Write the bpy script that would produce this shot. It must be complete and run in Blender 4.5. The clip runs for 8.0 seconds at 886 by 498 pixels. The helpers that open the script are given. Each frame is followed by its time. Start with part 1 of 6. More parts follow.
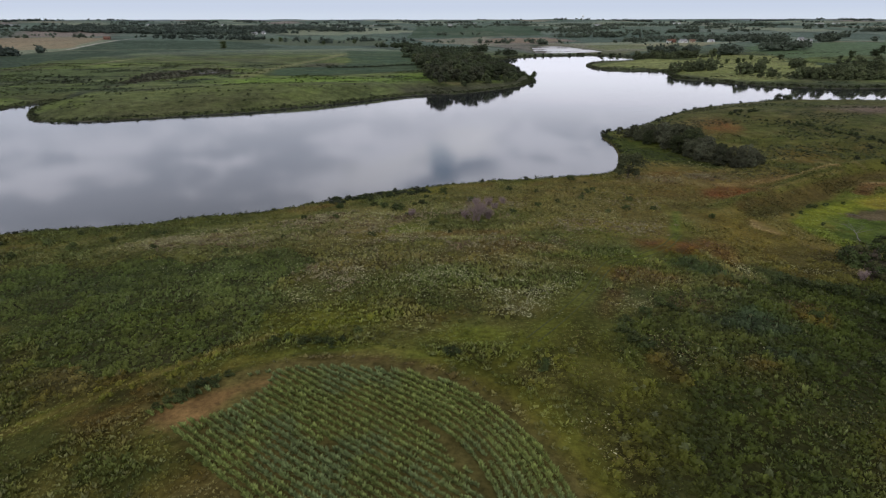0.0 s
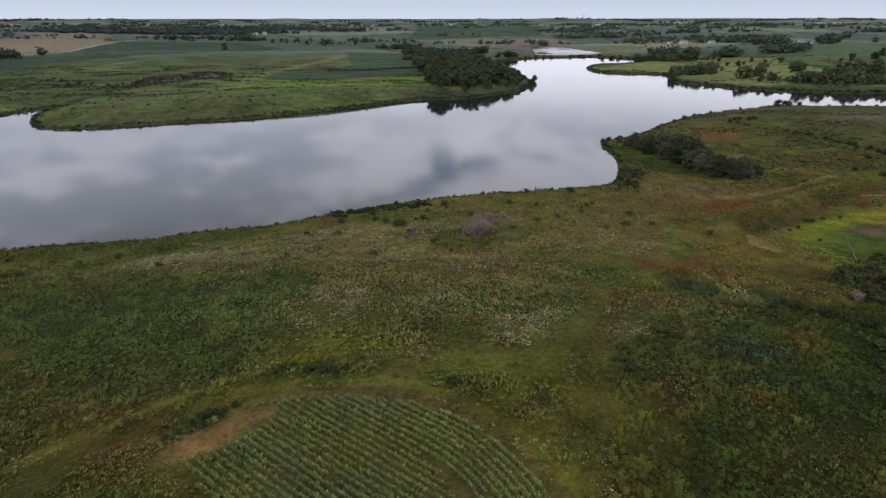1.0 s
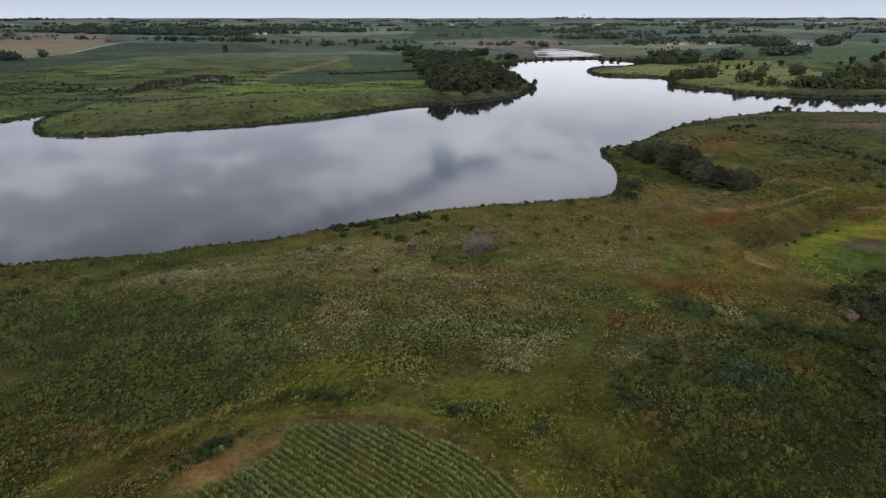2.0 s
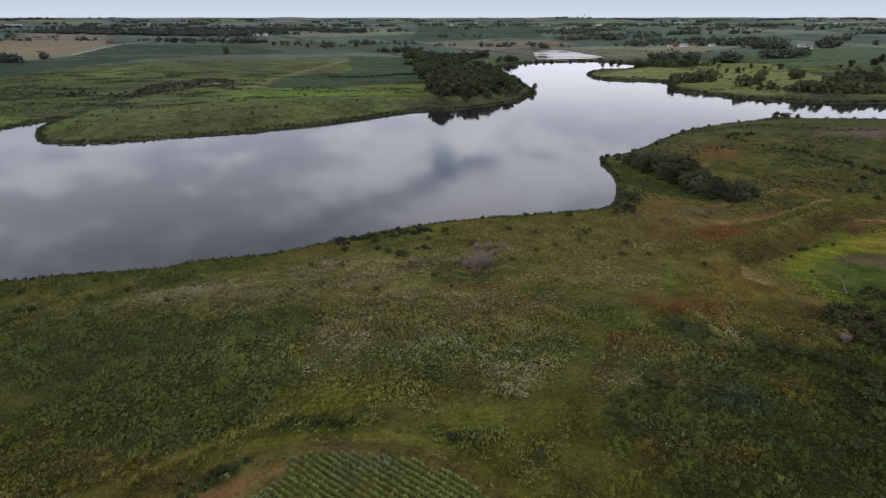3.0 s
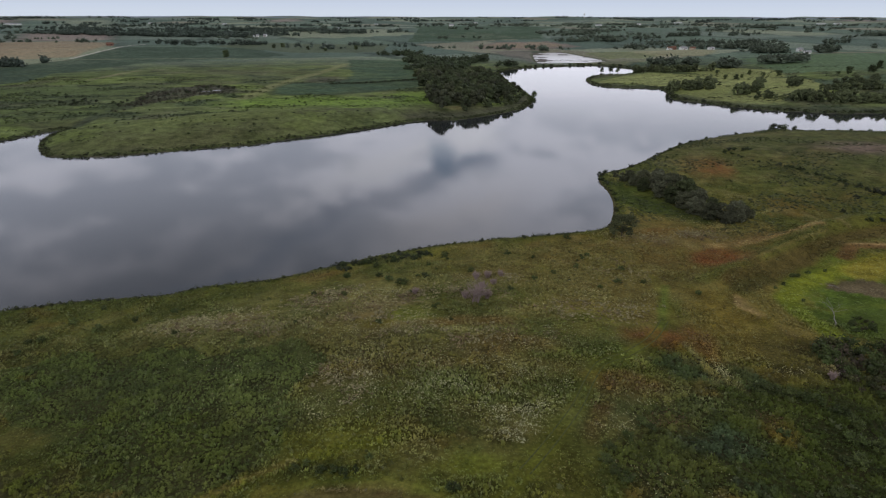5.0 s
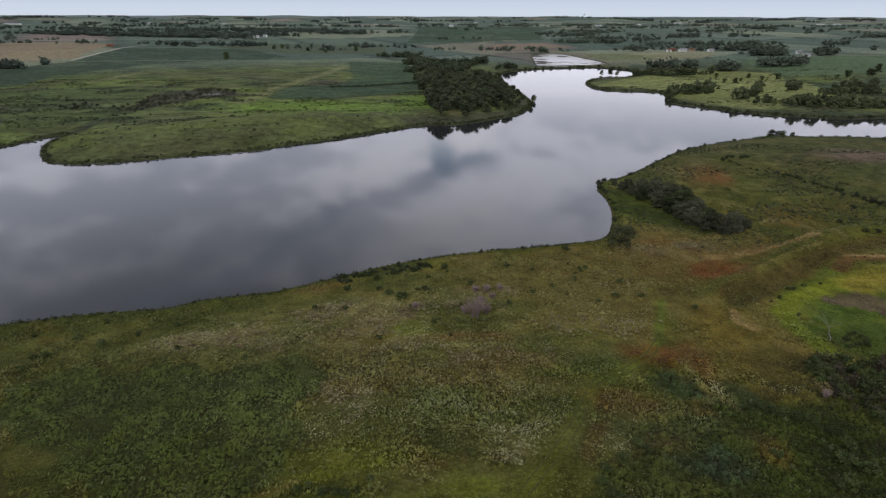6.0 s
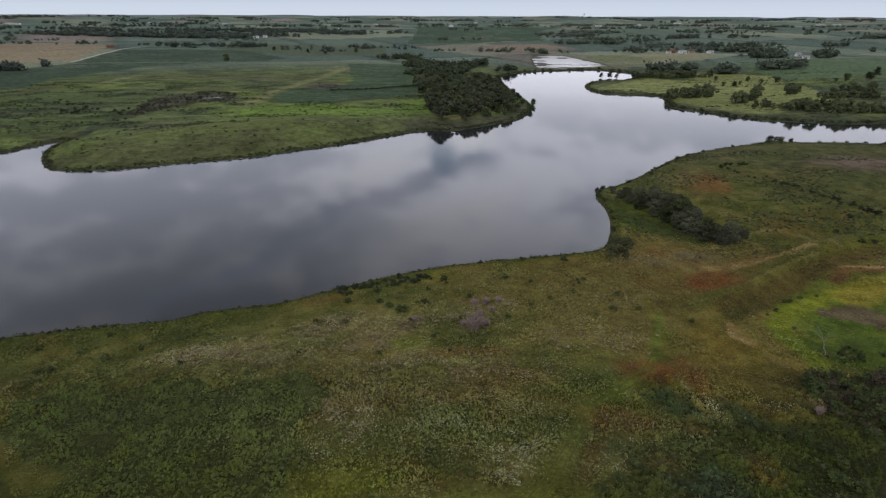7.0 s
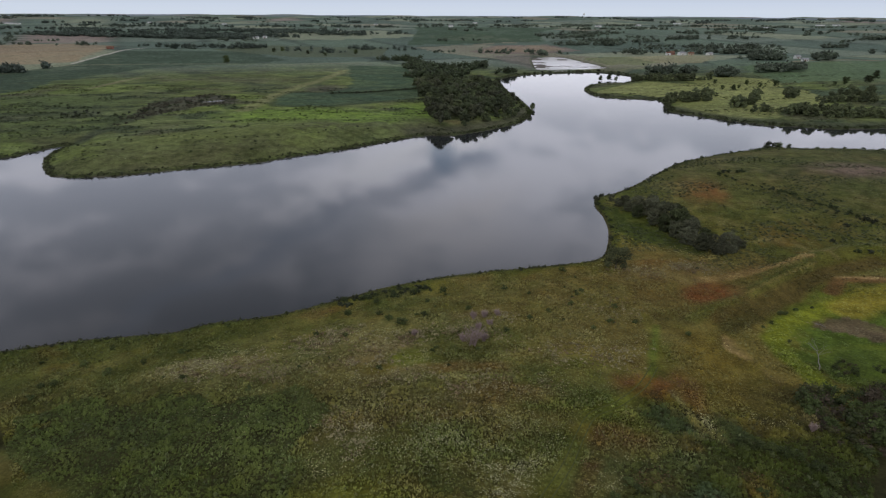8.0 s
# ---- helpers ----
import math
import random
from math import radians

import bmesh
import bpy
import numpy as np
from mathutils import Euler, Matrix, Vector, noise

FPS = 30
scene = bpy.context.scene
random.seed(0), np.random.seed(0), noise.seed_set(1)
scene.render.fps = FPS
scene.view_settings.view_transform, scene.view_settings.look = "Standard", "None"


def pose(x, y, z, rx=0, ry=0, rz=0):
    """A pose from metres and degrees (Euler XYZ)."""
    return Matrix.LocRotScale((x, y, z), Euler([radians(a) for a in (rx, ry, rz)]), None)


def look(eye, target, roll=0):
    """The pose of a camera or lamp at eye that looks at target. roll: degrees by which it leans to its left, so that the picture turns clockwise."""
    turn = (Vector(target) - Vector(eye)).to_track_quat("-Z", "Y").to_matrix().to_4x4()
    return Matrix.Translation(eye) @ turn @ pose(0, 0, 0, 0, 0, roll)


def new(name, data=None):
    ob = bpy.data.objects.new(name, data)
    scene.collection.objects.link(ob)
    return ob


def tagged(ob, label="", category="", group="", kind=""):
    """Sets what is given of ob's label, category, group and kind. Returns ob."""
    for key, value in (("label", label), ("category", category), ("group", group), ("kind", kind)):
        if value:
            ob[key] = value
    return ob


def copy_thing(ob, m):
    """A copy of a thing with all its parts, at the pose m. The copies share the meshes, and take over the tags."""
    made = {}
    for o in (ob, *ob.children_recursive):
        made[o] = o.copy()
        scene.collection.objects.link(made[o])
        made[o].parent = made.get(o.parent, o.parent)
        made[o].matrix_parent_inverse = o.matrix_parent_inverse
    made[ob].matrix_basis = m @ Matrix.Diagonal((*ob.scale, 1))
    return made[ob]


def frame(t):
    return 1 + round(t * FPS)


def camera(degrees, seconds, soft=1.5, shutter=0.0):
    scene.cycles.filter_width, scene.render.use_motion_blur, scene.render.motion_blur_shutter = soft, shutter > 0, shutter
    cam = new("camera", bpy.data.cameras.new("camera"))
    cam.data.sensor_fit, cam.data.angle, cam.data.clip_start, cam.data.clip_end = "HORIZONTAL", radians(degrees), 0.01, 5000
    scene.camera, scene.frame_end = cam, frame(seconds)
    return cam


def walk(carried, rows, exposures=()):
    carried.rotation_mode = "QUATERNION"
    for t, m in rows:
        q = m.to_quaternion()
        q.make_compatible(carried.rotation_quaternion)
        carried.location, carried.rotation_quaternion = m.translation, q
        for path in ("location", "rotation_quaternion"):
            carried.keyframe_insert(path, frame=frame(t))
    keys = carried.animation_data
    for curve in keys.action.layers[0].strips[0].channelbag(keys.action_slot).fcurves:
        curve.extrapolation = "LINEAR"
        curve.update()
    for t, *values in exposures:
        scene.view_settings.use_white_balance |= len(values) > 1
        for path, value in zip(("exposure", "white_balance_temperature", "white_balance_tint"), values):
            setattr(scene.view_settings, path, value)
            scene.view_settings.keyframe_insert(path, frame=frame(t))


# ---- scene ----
cam = camera(76.05, 8.0, soft=1.2)
# seconds, x, y, z, yaw, pitch, lean
PATH = [
    (0.0, 0.000, 0.000, 46.146, 0.000, -22.003, 0.058),
    (0.5, -0.061, 0.022, 48.245, 0.029, -22.063, 0.055),
    (1.0, -0.115, 0.045, 50.352, 0.054, -22.123, 0.054),
    (1.5, -0.150, 0.063, 52.457, 0.072, -22.182, 0.051),
    (3.0, -0.192, 0.064, 58.753, 0.101, -22.314, 0.004),
    (3.5, -0.212, 0.048, 60.825, 0.089, -22.361, -0.010),
    (4.0, -0.246, 0.026, 62.865, 0.074, -22.413, -0.032),
    (4.5, -0.285, 0.014, 64.896, 0.062, -22.463, -0.062),
    (6.0, -0.330, 0.024, 70.990, 0.005, -22.583, -0.177),
    (6.5, -0.321, 0.047, 73.008, -0.012, -22.625, -0.211),
    (7.0, -0.293, 0.077, 75.007, -0.024, -22.664, -0.241),
    (7.5, -0.247, 0.100, 76.984, -0.042, -22.702, -0.272),
    (8.0, -0.193, 0.115, 78.946, -0.063, -22.732, -0.302),
]
EXPOSURES = [(0.0, 0.04), (3.0, 0.0), (8.0, -0.01)]
walk(cam, [(t, pose(x, y, z, 90 + pitch, 0, yaw) @ pose(0, 0, 0, 0, 0, -lean)) for t, x, y, z, yaw, pitch, lean in PATH], EXPOSURES)

rng = np.random.default_rng(7)


# ---- light: a bright overcast sky with a few blue gaps, and a weak wide sun ----
def build_world():
    world = bpy.data.worlds.new("sky")
    scene.world = world
    world.use_nodes = True
    nt = world.node_tree
    nt.nodes.clear()
    N, L = nt.nodes.new, nt.links.new

    def math_node(op, a, b=None, c=None, clamp=False):
        n = N("ShaderNodeMath")
        n.operation, n.use_clamp = op, clamp
        for i, v in enumerate((a, b, c)):
            if v is None:
                continue
            if isinstance(v, (int, float)):
                n.inputs[i].default_value = v
            else:
                L(v, n.inputs[i])
        return n.outputs[0]

    def ramp(v, lo, hi):
        n = N("ShaderNodeMapRange")
        n.interpolation_type = "SMOOTHSTEP"
        n.inputs["From Min"].default_value, n.inputs["From Max"].default_value = lo, hi
        L(v, n.inputs["Value"])
        return n.outputs["Result"]

    def mix(f, a, b):
        n = N("ShaderNodeMix")
        n.data_type = "RGBA"
        for sock, v in ((n.inputs["Factor"], f), (n.inputs["A"], a), (n.inputs["B"], b)):
            if isinstance(v, tuple):
                sock.default_value = v
            elif isinstance(v, (int, float)):
                sock.default_value = v
            else:
                L(v, sock)
        return n.outputs["Result"]

    tex = N("ShaderNodeTexCoord")
    sep = N("ShaderNodeSeparateXYZ")
    L(tex.outputs["Generated"], sep.inputs[0])
    X, Y, Z = sep.outputs
    az = math_node("ARCTAN2", X, Y)
    up = math_node("MAXIMUM", Z, 0.03)
    # cloud deck: directions projected on a level layer
    flat = N("ShaderNodeCombineXYZ")
    L(math_node("DIVIDE", X, math_node("ADD", up, 0.10)), flat.inputs[0])
    L(math_node("DIVIDE", Y, math_node("ADD", up, 0.10)), flat.inputs[1])

    def cloud(scale, detail, rough, seed):
        n = N("ShaderNodeTexNoise")
        n.inputs["Scale"].default_value, n.inputs["Detail"].default_value, n.inputs["Roughness"].default_value = scale, detail, rough
        n.inputs["Distortion"].default_value = 0.35
        m = N("ShaderNodeMapping")
        m.inputs["Location"].default_value = (seed, seed * 0.7, 0)
        L(flat.outputs[0], m.inputs["Vector"])
        L(m.outputs[0], n.inputs["Vector"])
        return n.outputs["Fac"]

    big, small = cloud(0.75, 3.0, 0.5, 3.1), cloud(1.9, 5.0, 0.55, 8.4)
    fine = cloud(4.6, 4.0, 0.6, 1.7)
    thick = math_node("ADD", math_node("ADD", math_node("MULTIPLY", big, 0.34), math_node("MULTIPLY", small, 0.38)), math_node("MULTIPLY", fine, 0.28))
    sky = N("ShaderNodeTexSky")
    sky.sky_type, sky.sun_disc = "NISHITA", False
    sky.sun_elevation, sky.sun_rotation = radians(48), radians(150)
    blue = N("ShaderNodeVectorMath")
    blue.operation = "SCALE"
    blue.inputs["Scale"].default_value = 0.12
    L(sky.outputs[0], blue.inputs[0])
    grey = mix(ramp(thick, 0.44, 0.55), (0.98, 1.00, 1.15, 1), (0.62, 0.665, 0.80, 1))
    # the deck is thin and bright over the lake, heavy and dark overhead
    lift = math_node("SUBTRACT", math_node("ADD", 1.0, math_node("MULTIPLY", ramp(Z, 0.08, 0.30), 0.42)), math_node("MULTIPLY", ramp(Z, 0.27, 0.60), 1.05))
    west = math_node("MULTIPLY", ramp(Z, 0.15, 0.38), math_node("SUBTRACT", 1.0, ramp(az, -0.50, 0.05)))
    lift = math_node("MULTIPLY", lift, math_node("SUBTRACT", 1.0, math_node("MULTIPLY", west, 0.31)))
    lit = N("ShaderNodeVectorMath")
    lit.operation = "SCALE"
    L(grey, lit.inputs[0])
    L(lift, lit.inputs["Scale"])
    # a long ragged rift in the cloud, low over the lake, open to the blue at its near end
    wild = math_node("SUBTRACT", small, 0.5)
    line = math_node("SUBTRACT", Z, math_node("ADD", 0.268, math_node("MULTIPLY", az, -0.31)))
    ragged = math_node("ADD", line, math_node("ADD", math_node("MULTIPLY", wild, 0.16), math_node("MULTIPLY", math_node("SUBTRACT", fine, 0.5), 0.07)))
    inside = math_node("SUBTRACT", 1.0, ramp(math_node("ABSOLUTE", ragged), 0.003, 0.027))
    reach = math_node("MULTIPLY", ramp(az, -0.85, -0.40), math_node("SUBTRACT", 1.0, ramp(az, 0.06, 0.12)))
    ahead = ramp(Y, 0.0, 0.2)
    rift = math_node("MULTIPLY", math_node("MULTIPLY", inside, reach), ahead)
    open_end = math_node("MULTIPLY", rift, ramp(az, -0.10, 0.02))
    # thin bright cloud along both edges of the rift
    rim = math_node("SUBTRACT", 1.0, ramp(math_node("ABSOLUTE", math_node("ADD", ragged, 0.055)), 0.0, 0.05))
    rim = math_node("MULTIPLY", math_node("MULTIPLY", rim, reach), math_node("MULTIPLY", ahead, ramp(az, -0.35, -0.05)))
    crest = math_node("SUBTRACT", 1.0, ramp(math_node("ABSOLUTE", math_node("SUBTRACT", ragged, 0.075)), 0.0, 0.065))
    crest = math_node("MULTIPLY", math_node("MULTIPLY", crest, math_node("SUBTRACT", 1.0, ramp(az, 0.05, 0.2))), math_node("MULTIPLY", ahead, ramp(az, -0.22, 0.0)))
    thin = mix(ramp(az, -0.60, -0.05), (0.80, 0.85, 1.00, 1), (1.22, 1.24, 1.40, 1))
    low = mix(ramp(Z, 0.09, 0.22), thin, lit.outputs[0])
    pale = mix(ramp(Z, 0.0, 0.022), (0.62, 0.69, 0.80, 1), (0.56, 0.63, 0.77, 1))
    haze = mix(ramp(Z, 0.025, 0.07), pale, low)
    haze = mix(math_node("MULTIPLY", rim, 0.55), haze, (1.50, 1.50, 1.60, 1))
    haze = mix(math_node("MULTIPLY", crest, 0.5), haze, (1.42, 1.38, 1.46, 1))
    haze = mix(math_node("MULTIPLY", rift, 0.62), haze, (0.46, 0.53, 0.69, 1))
    px = math_node("DIVIDE", math_node("SUBTRACT", az, 0.0), 0.036)
    pz = math_node("DIVIDE", math_node("ADD", math_node("SUBTRACT", Z, 0.238), math_node("MULTIPLY", az, -0.25)), 0.034)
    away = math_node("SQRT", math_node("ADD", math_node("MULTIPLY", px, px), math_node("MULTIPLY", pz, pz)))
    gap = math_node("SUBTRACT", 1.0, ramp(math_node("ADD", away, math_node("MULTIPLY", wild, 2.4)), 0.55, 1.25))
    gap = math_node("MAXIMUM", math_node("MULTIPLY", open_end, 0.6), math_node("MULTIPLY", gap, ahead))
    colour = mix(math_node("MULTIPLY", gap, 0.66), haze, blue.outputs[0])
    bg = N("ShaderNodeBackground")
    bg.inputs["Strength"].default_value = 1.0
    L(colour, bg.inputs["Color"])
    out = N("ShaderNodeOutputWorld")
    L(bg.outputs[0], out.inputs["Surface"])


build_world()
sun_data = bpy.data.lights.new("sun", "SUN")
sun_data.energy, sun_data.angle, sun_data.color = 0.98, radians(14), (1.0, 0.95, 0.88)
sun = new("sun", sun_data)
sun.matrix_world = look((-60, -110, 140), (0, 0, 0))


# ---- materials ----
def node_material(name):
    m = bpy.data.materials.new(name)
    m.use_nodes = True
    nt = m.node_tree
    return m, nt, nt.nodes["Principled BSDF"]


def noise_node(nt, scale, detail=4.0, rough=0.55, coords="Object"):
    t = nt.nodes.new("ShaderNodeTexCoord")
    n = nt.nodes.new("ShaderNodeTexNoise")
    n.inputs["Scale"].default_value, n.inputs["Detail"].default_value, n.inputs["Roughness"].default_value = scale, detail, rough
    nt.links.new(t.outputs[coords], n.inputs["Vector"])
    return n.outputs["Fac"]


def mapped(nt, v, a, b, lo=0.3, hi=0.7):
    r = nt.nodes.new("ShaderNodeMapRange")
    r.inputs["From Min"].default_value, r.inputs["From Max"].default_value = lo, hi
    r.inputs["To Min"].default_value, r.inputs["To Max"].default_value = a, b
    nt.links.new(v, r.inputs["Value"])
    return r.outputs["Result"]


def scaled(nt, colour, *factors):
    for f in factors:
        s = nt.nodes.new("ShaderNodeVectorMath")
        s.operation = "SCALE"
        nt.links.new(colour, s.inputs[0])
        nt.links.new(f, s.inputs["Scale"])
        colour = s.outputs[0]
    return colour


def tint_material(name, rough=0.9, fine=3.0, spread=(0.75, 1.25), sheen=0.15, bump=0.0, mottle=(0.85, 1.15), by_object=0.0):
    """Colour from the mesh's own plant colours, varied in grain."""
    m, nt, b = node_material(name)
    a = nt.nodes.new("ShaderNodeAttribute")
    a.attribute_name = "tint"
    f1 = mapped(nt, noise_node(nt, fine, 5.0, 0.65), *spread)
    f2 = mapped(nt, noise_node(nt, fine * 0.13, 6.0, 0.62), *mottle)
    facs = [f1, f2]
    if by_object:
        info = nt.nodes.new("ShaderNodeObjectInfo")
        facs.append(mapped(nt, info.outputs["Random"], 1 - by_object, 1 + by_object, 0, 1))
    nt.links.new(scaled(nt, a.outputs["Color"], *facs), b.inputs["Base Color"])
    b.inputs["Roughness"].default_value = rough
    b.inputs["Specular IOR Level"].default_value = sheen
    if bump:
        bp = nt.nodes.new("ShaderNodeBump")
        bp.inputs["Strength"].default_value, bp.inputs["Distance"].default_value = 0.9, bump
        nt.links.new(noise_node(nt, fine * 0.6, 6.0, 0.7), bp.inputs["Height"])
        nt.links.new(bp.outputs[0], b.inputs["Normal"])
    return m


def plain_material(name, colour, rough=0.8, fine=2.0, spread=(0.8, 1.2), metal=0.0, by_object=0.0):
    m, nt, b = node_material(name)
    c = nt.nodes.new("ShaderNodeRGB")
    c.outputs[0].default_value = (*colour, 1)
    facs = [mapped(nt, noise_node(nt, fine), *spread), mapped(nt, noise_node(nt, fine * 0.12, 2.0), 0.88, 1.12)]
    if by_object:
        info = nt.nodes.new("ShaderNodeObjectInfo")
        facs.append(mapped(nt, info.outputs["Random"], 1 - by_object, 1 + by_object, 0, 1))
    nt.links.new(scaled(nt, c.outputs[0], *facs), b.inputs["Base Color"])
    b.inputs["Roughness"].default_value, b.inputs["Metallic"].default_value = rough, metal
    b.inputs["Specular IOR Level"].default_value = 0.25
    return m


def water_material(name, body, rough):
    m, nt, b = node_material(name)
    c = nt.nodes.new("ShaderNodeRGB")
    c.outputs[0].default_value = (*body, 1)
    nt.links.new(scaled(nt, c.outputs[0], mapped(nt, noise_node(nt, 0.012, 3.0), 0.8, 1.2)), b.inputs["Base Color"])
    b.inputs["IOR"].default_value = 1.40
    nt.links.new(mapped(nt, noise_node(nt, 0.008, 4.0), rough * 0.7, rough * 1.4), b.inputs["Roughness"])
    bp = nt.nodes.new("ShaderNodeBump")
    bp.inputs["Strength"].default_value, bp.inputs["Distance"].default_value = 0.2, 0.02
    nt.links.new(noise_node(nt, 0.9, 3.0), bp.inputs["Height"])
    nt.links.new(bp.outputs[0], b.inputs["Normal"])
    return m


GROUND = tint_material("meadow_ground", 0.95, 1.6, (0.6, 1.4), 0.05, 0.25, (0.55, 1.45))
LEAF = tint_material("leaf", 0.75, 2.2, (0.8, 1.2), 0.2)
WATER = water_material("lake_water", (0.027, 0.030, 0.032), 0.05)
SILTY = water_material("silty_water", (0.46, 0.45, 0.44), 0.36)
POND = water_material("pond_water", (0.10, 0.10, 0.08), 0.14)
BARK = plain_material("bark", (0.10, 0.085, 0.065), 0.9, 3.0)
DEADWOOD = plain_material("dead_wood", (0.21, 0.195, 0.17), 0.85, 3.0)
TWIG = plain_material("dry_twigs", (0.28, 0.215, 0.20), 0.9, 3.0)
WHITEPAINT = plain_material("white_siding", (0.78, 0.78, 0.76), 0.6, 1.0, (0.9, 1.06))
REDPAINT = plain_material("red_siding", (0.22, 0.09, 0.06), 0.7, 1.0)
TANPAINT = plain_material("tan_siding", (0.55, 0.45, 0.33), 0.7, 1.0)
ROOFGREY = plain_material("grey_roof", (0.30, 0.30, 0.31), 0.6, 1.0)
ROOFBROWN = plain_material("brown_roof", (0.17, 0.09, 0.06), 0.8, 1.0)
GLASSDARK = plain_material("window_glass", (0.03, 0.035, 0.04), 0.15, 1.0)
GRAVEL = plain_material("gravel", (0.48, 0.45, 0.39), 0.95, 0.8, (0.8, 1.2))
CONCRETE = plain_material("concrete", (0.45, 0.44, 0.42), 0.9, 1.0)


# ---- number helpers ----
TABLE = rng.random((256, 256))


def vnoise(x, y, size, seed=0):
    """Smooth noise between 0 and 1 with cells of that size in metres."""
    x, y = np.asarray(x) / size + seed * 17.3, np.asarray(y) / size + seed * 9.1
    i, j = np.floor(x).astype(int), np.floor(y).astype(int)
    u, v = x - i, y - j
    u, v = u * u * (3 - 2 * u), v * v * (3 - 2 * v)
    a, b = TABLE[i % 256, j % 256], TABLE[(i + 1) % 256, j % 256]
    c, d = TABLE[i % 256, (j + 1) % 256], TABLE[(i + 1) % 256, (j + 1) % 256]
    return (a * (1 - u) + b * u) * (1 - v) + (c * (1 - u) + d * u) * v


def fbm(x, y, size, seed=0, octaves=3):
    total, amp, norm = 0.0, 1.0, 0.0
    for k in range(octaves):
        total = total + amp * vnoise(x, y, size / 2 ** k, seed + k)
        norm += amp
        amp *= 0.55
    return total / norm


def smooth(v, lo=0.0, hi=1.0):
    v = np.clip((v - lo) / (hi - lo), 0, 1)
    return v * v * (3 - 2 * v)


def rounded(points, closed=True, steps=4):
    """A curve through the corners."""
    p = np.array(points, float)
    n = len(p)
    out = []
    for i in range(n if closed else n - 1):
        if closed:
            a, b, c, d = p[i - 1], p[i], p[(i + 1) % n], p[(i + 2) % n]
        else:
            a, b, c, d = p[max(i - 1, 0)], p[i], p[i + 1], p[min(i + 2, n - 1)]
        for k in range(steps):
            t = k / steps
            out.append(0.5 * (2 * b + (c - a) * t + (2 * a - 5 * b + 4 * c - d) * t * t + (3 * b - a - 3 * c + d) * t ** 3))
    if not closed:
        out.append(p[-1])
    return np.array(out)


def line_distance(x, y, path):
    """Distance of points from an open line."""
    best = np.full(np.shape(x), 1e9)
    for (ax, ay), (bx, by) in zip(path[:-1], path[1:]):
        dx, dy = bx - ax, by - ay
        t = np.clip(((x - ax) * dx + (y - ay) * dy) / (dx * dx + dy * dy + 1e-9), 0, 1)
        best = np.minimum(best, np.hypot(x - ax - t * dx, y - ay - t * dy))
    return best


def inside_of(x, y, loop):
    hit = np.zeros(np.shape(x), bool)
    for (ax, ay), (bx, by) in zip(loop, np.roll(loop, -1, axis=0)):
        if ay == by:
            continue
        hit ^= ((ay > y) != (by > y)) & (x < (bx - ax) * (y - ay) / (by - ay) + ax)
    return hit


# ---- the lake's outline ----
NEAR_SHORE = [(-420, 62), (-260, 84), (-150, 108), (-110.6, 120.6), (-92, 126.4), (-72, 130), (-64, 134.7), (-45, 140.5), (-25, 152.8), (-15, 158.7), (0, 165),
              (12, 168.5), (26, 171.8), (41.5, 175.6), (54, 180), (60, 191), (64.7, 207), (67, 223.6), (67, 237), (71, 251), (80, 256.4),
              (93.5, 269.7), (114.7, 294.5), (133, 315.5), (156.6, 332), (174, 341.4), (195, 352), (211, 360), (222, 355), (249, 355.4), (278, 353), (420, 345), (700, 390)]
EAST_SHORE = [(700, 480), (420, 442), (330, 425), (290, 420), (270, 428), (247.5, 434), (229, 450.5), (206, 481.6), (196, 499), (204, 534), (210, 567),
              (193, 574), (162, 585), (153, 619), (159, 657.5), (178, 695.7), (215, 709), (241, 747), (252, 810), (223, 846)]
WEST_SHORE = [(180, 836), (137, 819), (90, 780), (68, 726), (69, 680), (71, 607), (77, 530), (74, 483), (59, 441), (31, 409), (6, 390), (-15, 387.6),
              (-31.6, 374), (-64, 344), (-88, 327), (-103, 313), (-120, 305), (-146, 294), (-169.5, 282.5), (-194, 280), (-207, 288), (-222, 308),
              (-232, 328), (-235, 341), (-235, 352), (-241, 348), (-247, 331), (-256, 317), (-320, 288), (-420, 255)]
LAKE = rounded(NEAR_SHORE + EAST_SHORE + WEST_SHORE)
UPPER_POND = rounded([(167, 1099), (220, 1130), (236, 1051), (252, 930), (243, 898), (215, 880), (169, 872), (141, 869), (146, 960)])

GX, GY = np.arange(-420, 702, 2.5), np.arange(50, 1150, 2.5)
gx, gy = np.meshgrid(GX, GY, indexing="ij")
SHORE_MAP = np.minimum(line_distance(gx, gy, np.vstack([LAKE, LAKE[:1]])), 1e9)
SHORE_MAP[inside_of(gx, gy, LAKE)] *= -1
pond_map = line_distance(gx, gy, np.vstack([UPPER_POND, UPPER_POND[:1]]))
pond_map[inside_of(gx, gy, UPPER_POND)] *= -1
SHORE_MAP = np.minimum(SHORE_MAP, pond_map)


def shore(x, y):
    """Metres from the water's edge: land is positive, water negative."""
    x, y = np.asarray(x, float), np.asarray(y, float)
    fx, fy = np.clip((x - GX[0]) / 2.5, 0, len(GX) - 1.001), np.clip((y - GY[0]) / 2.5, 0, len(GY) - 1.001)
    i, j = fx.astype(int), fy.astype(int)
    u, v = fx - i, fy - j
    d = (SHORE_MAP[i, j] * (1 - u) + SHORE_MAP[i + 1, j] * u) * (1 - v) + (SHORE_MAP[i, j + 1] * (1 - u) + SHORE_MAP[i + 1, j + 1] * u) * v
    out = np.maximum(np.maximum(GX[0] - x, x - GX[-1]), np.maximum(GY[0] - y, y - GY[-1]))
    return np.where(out > 0, np.where(d < 0, d, d + out), d)


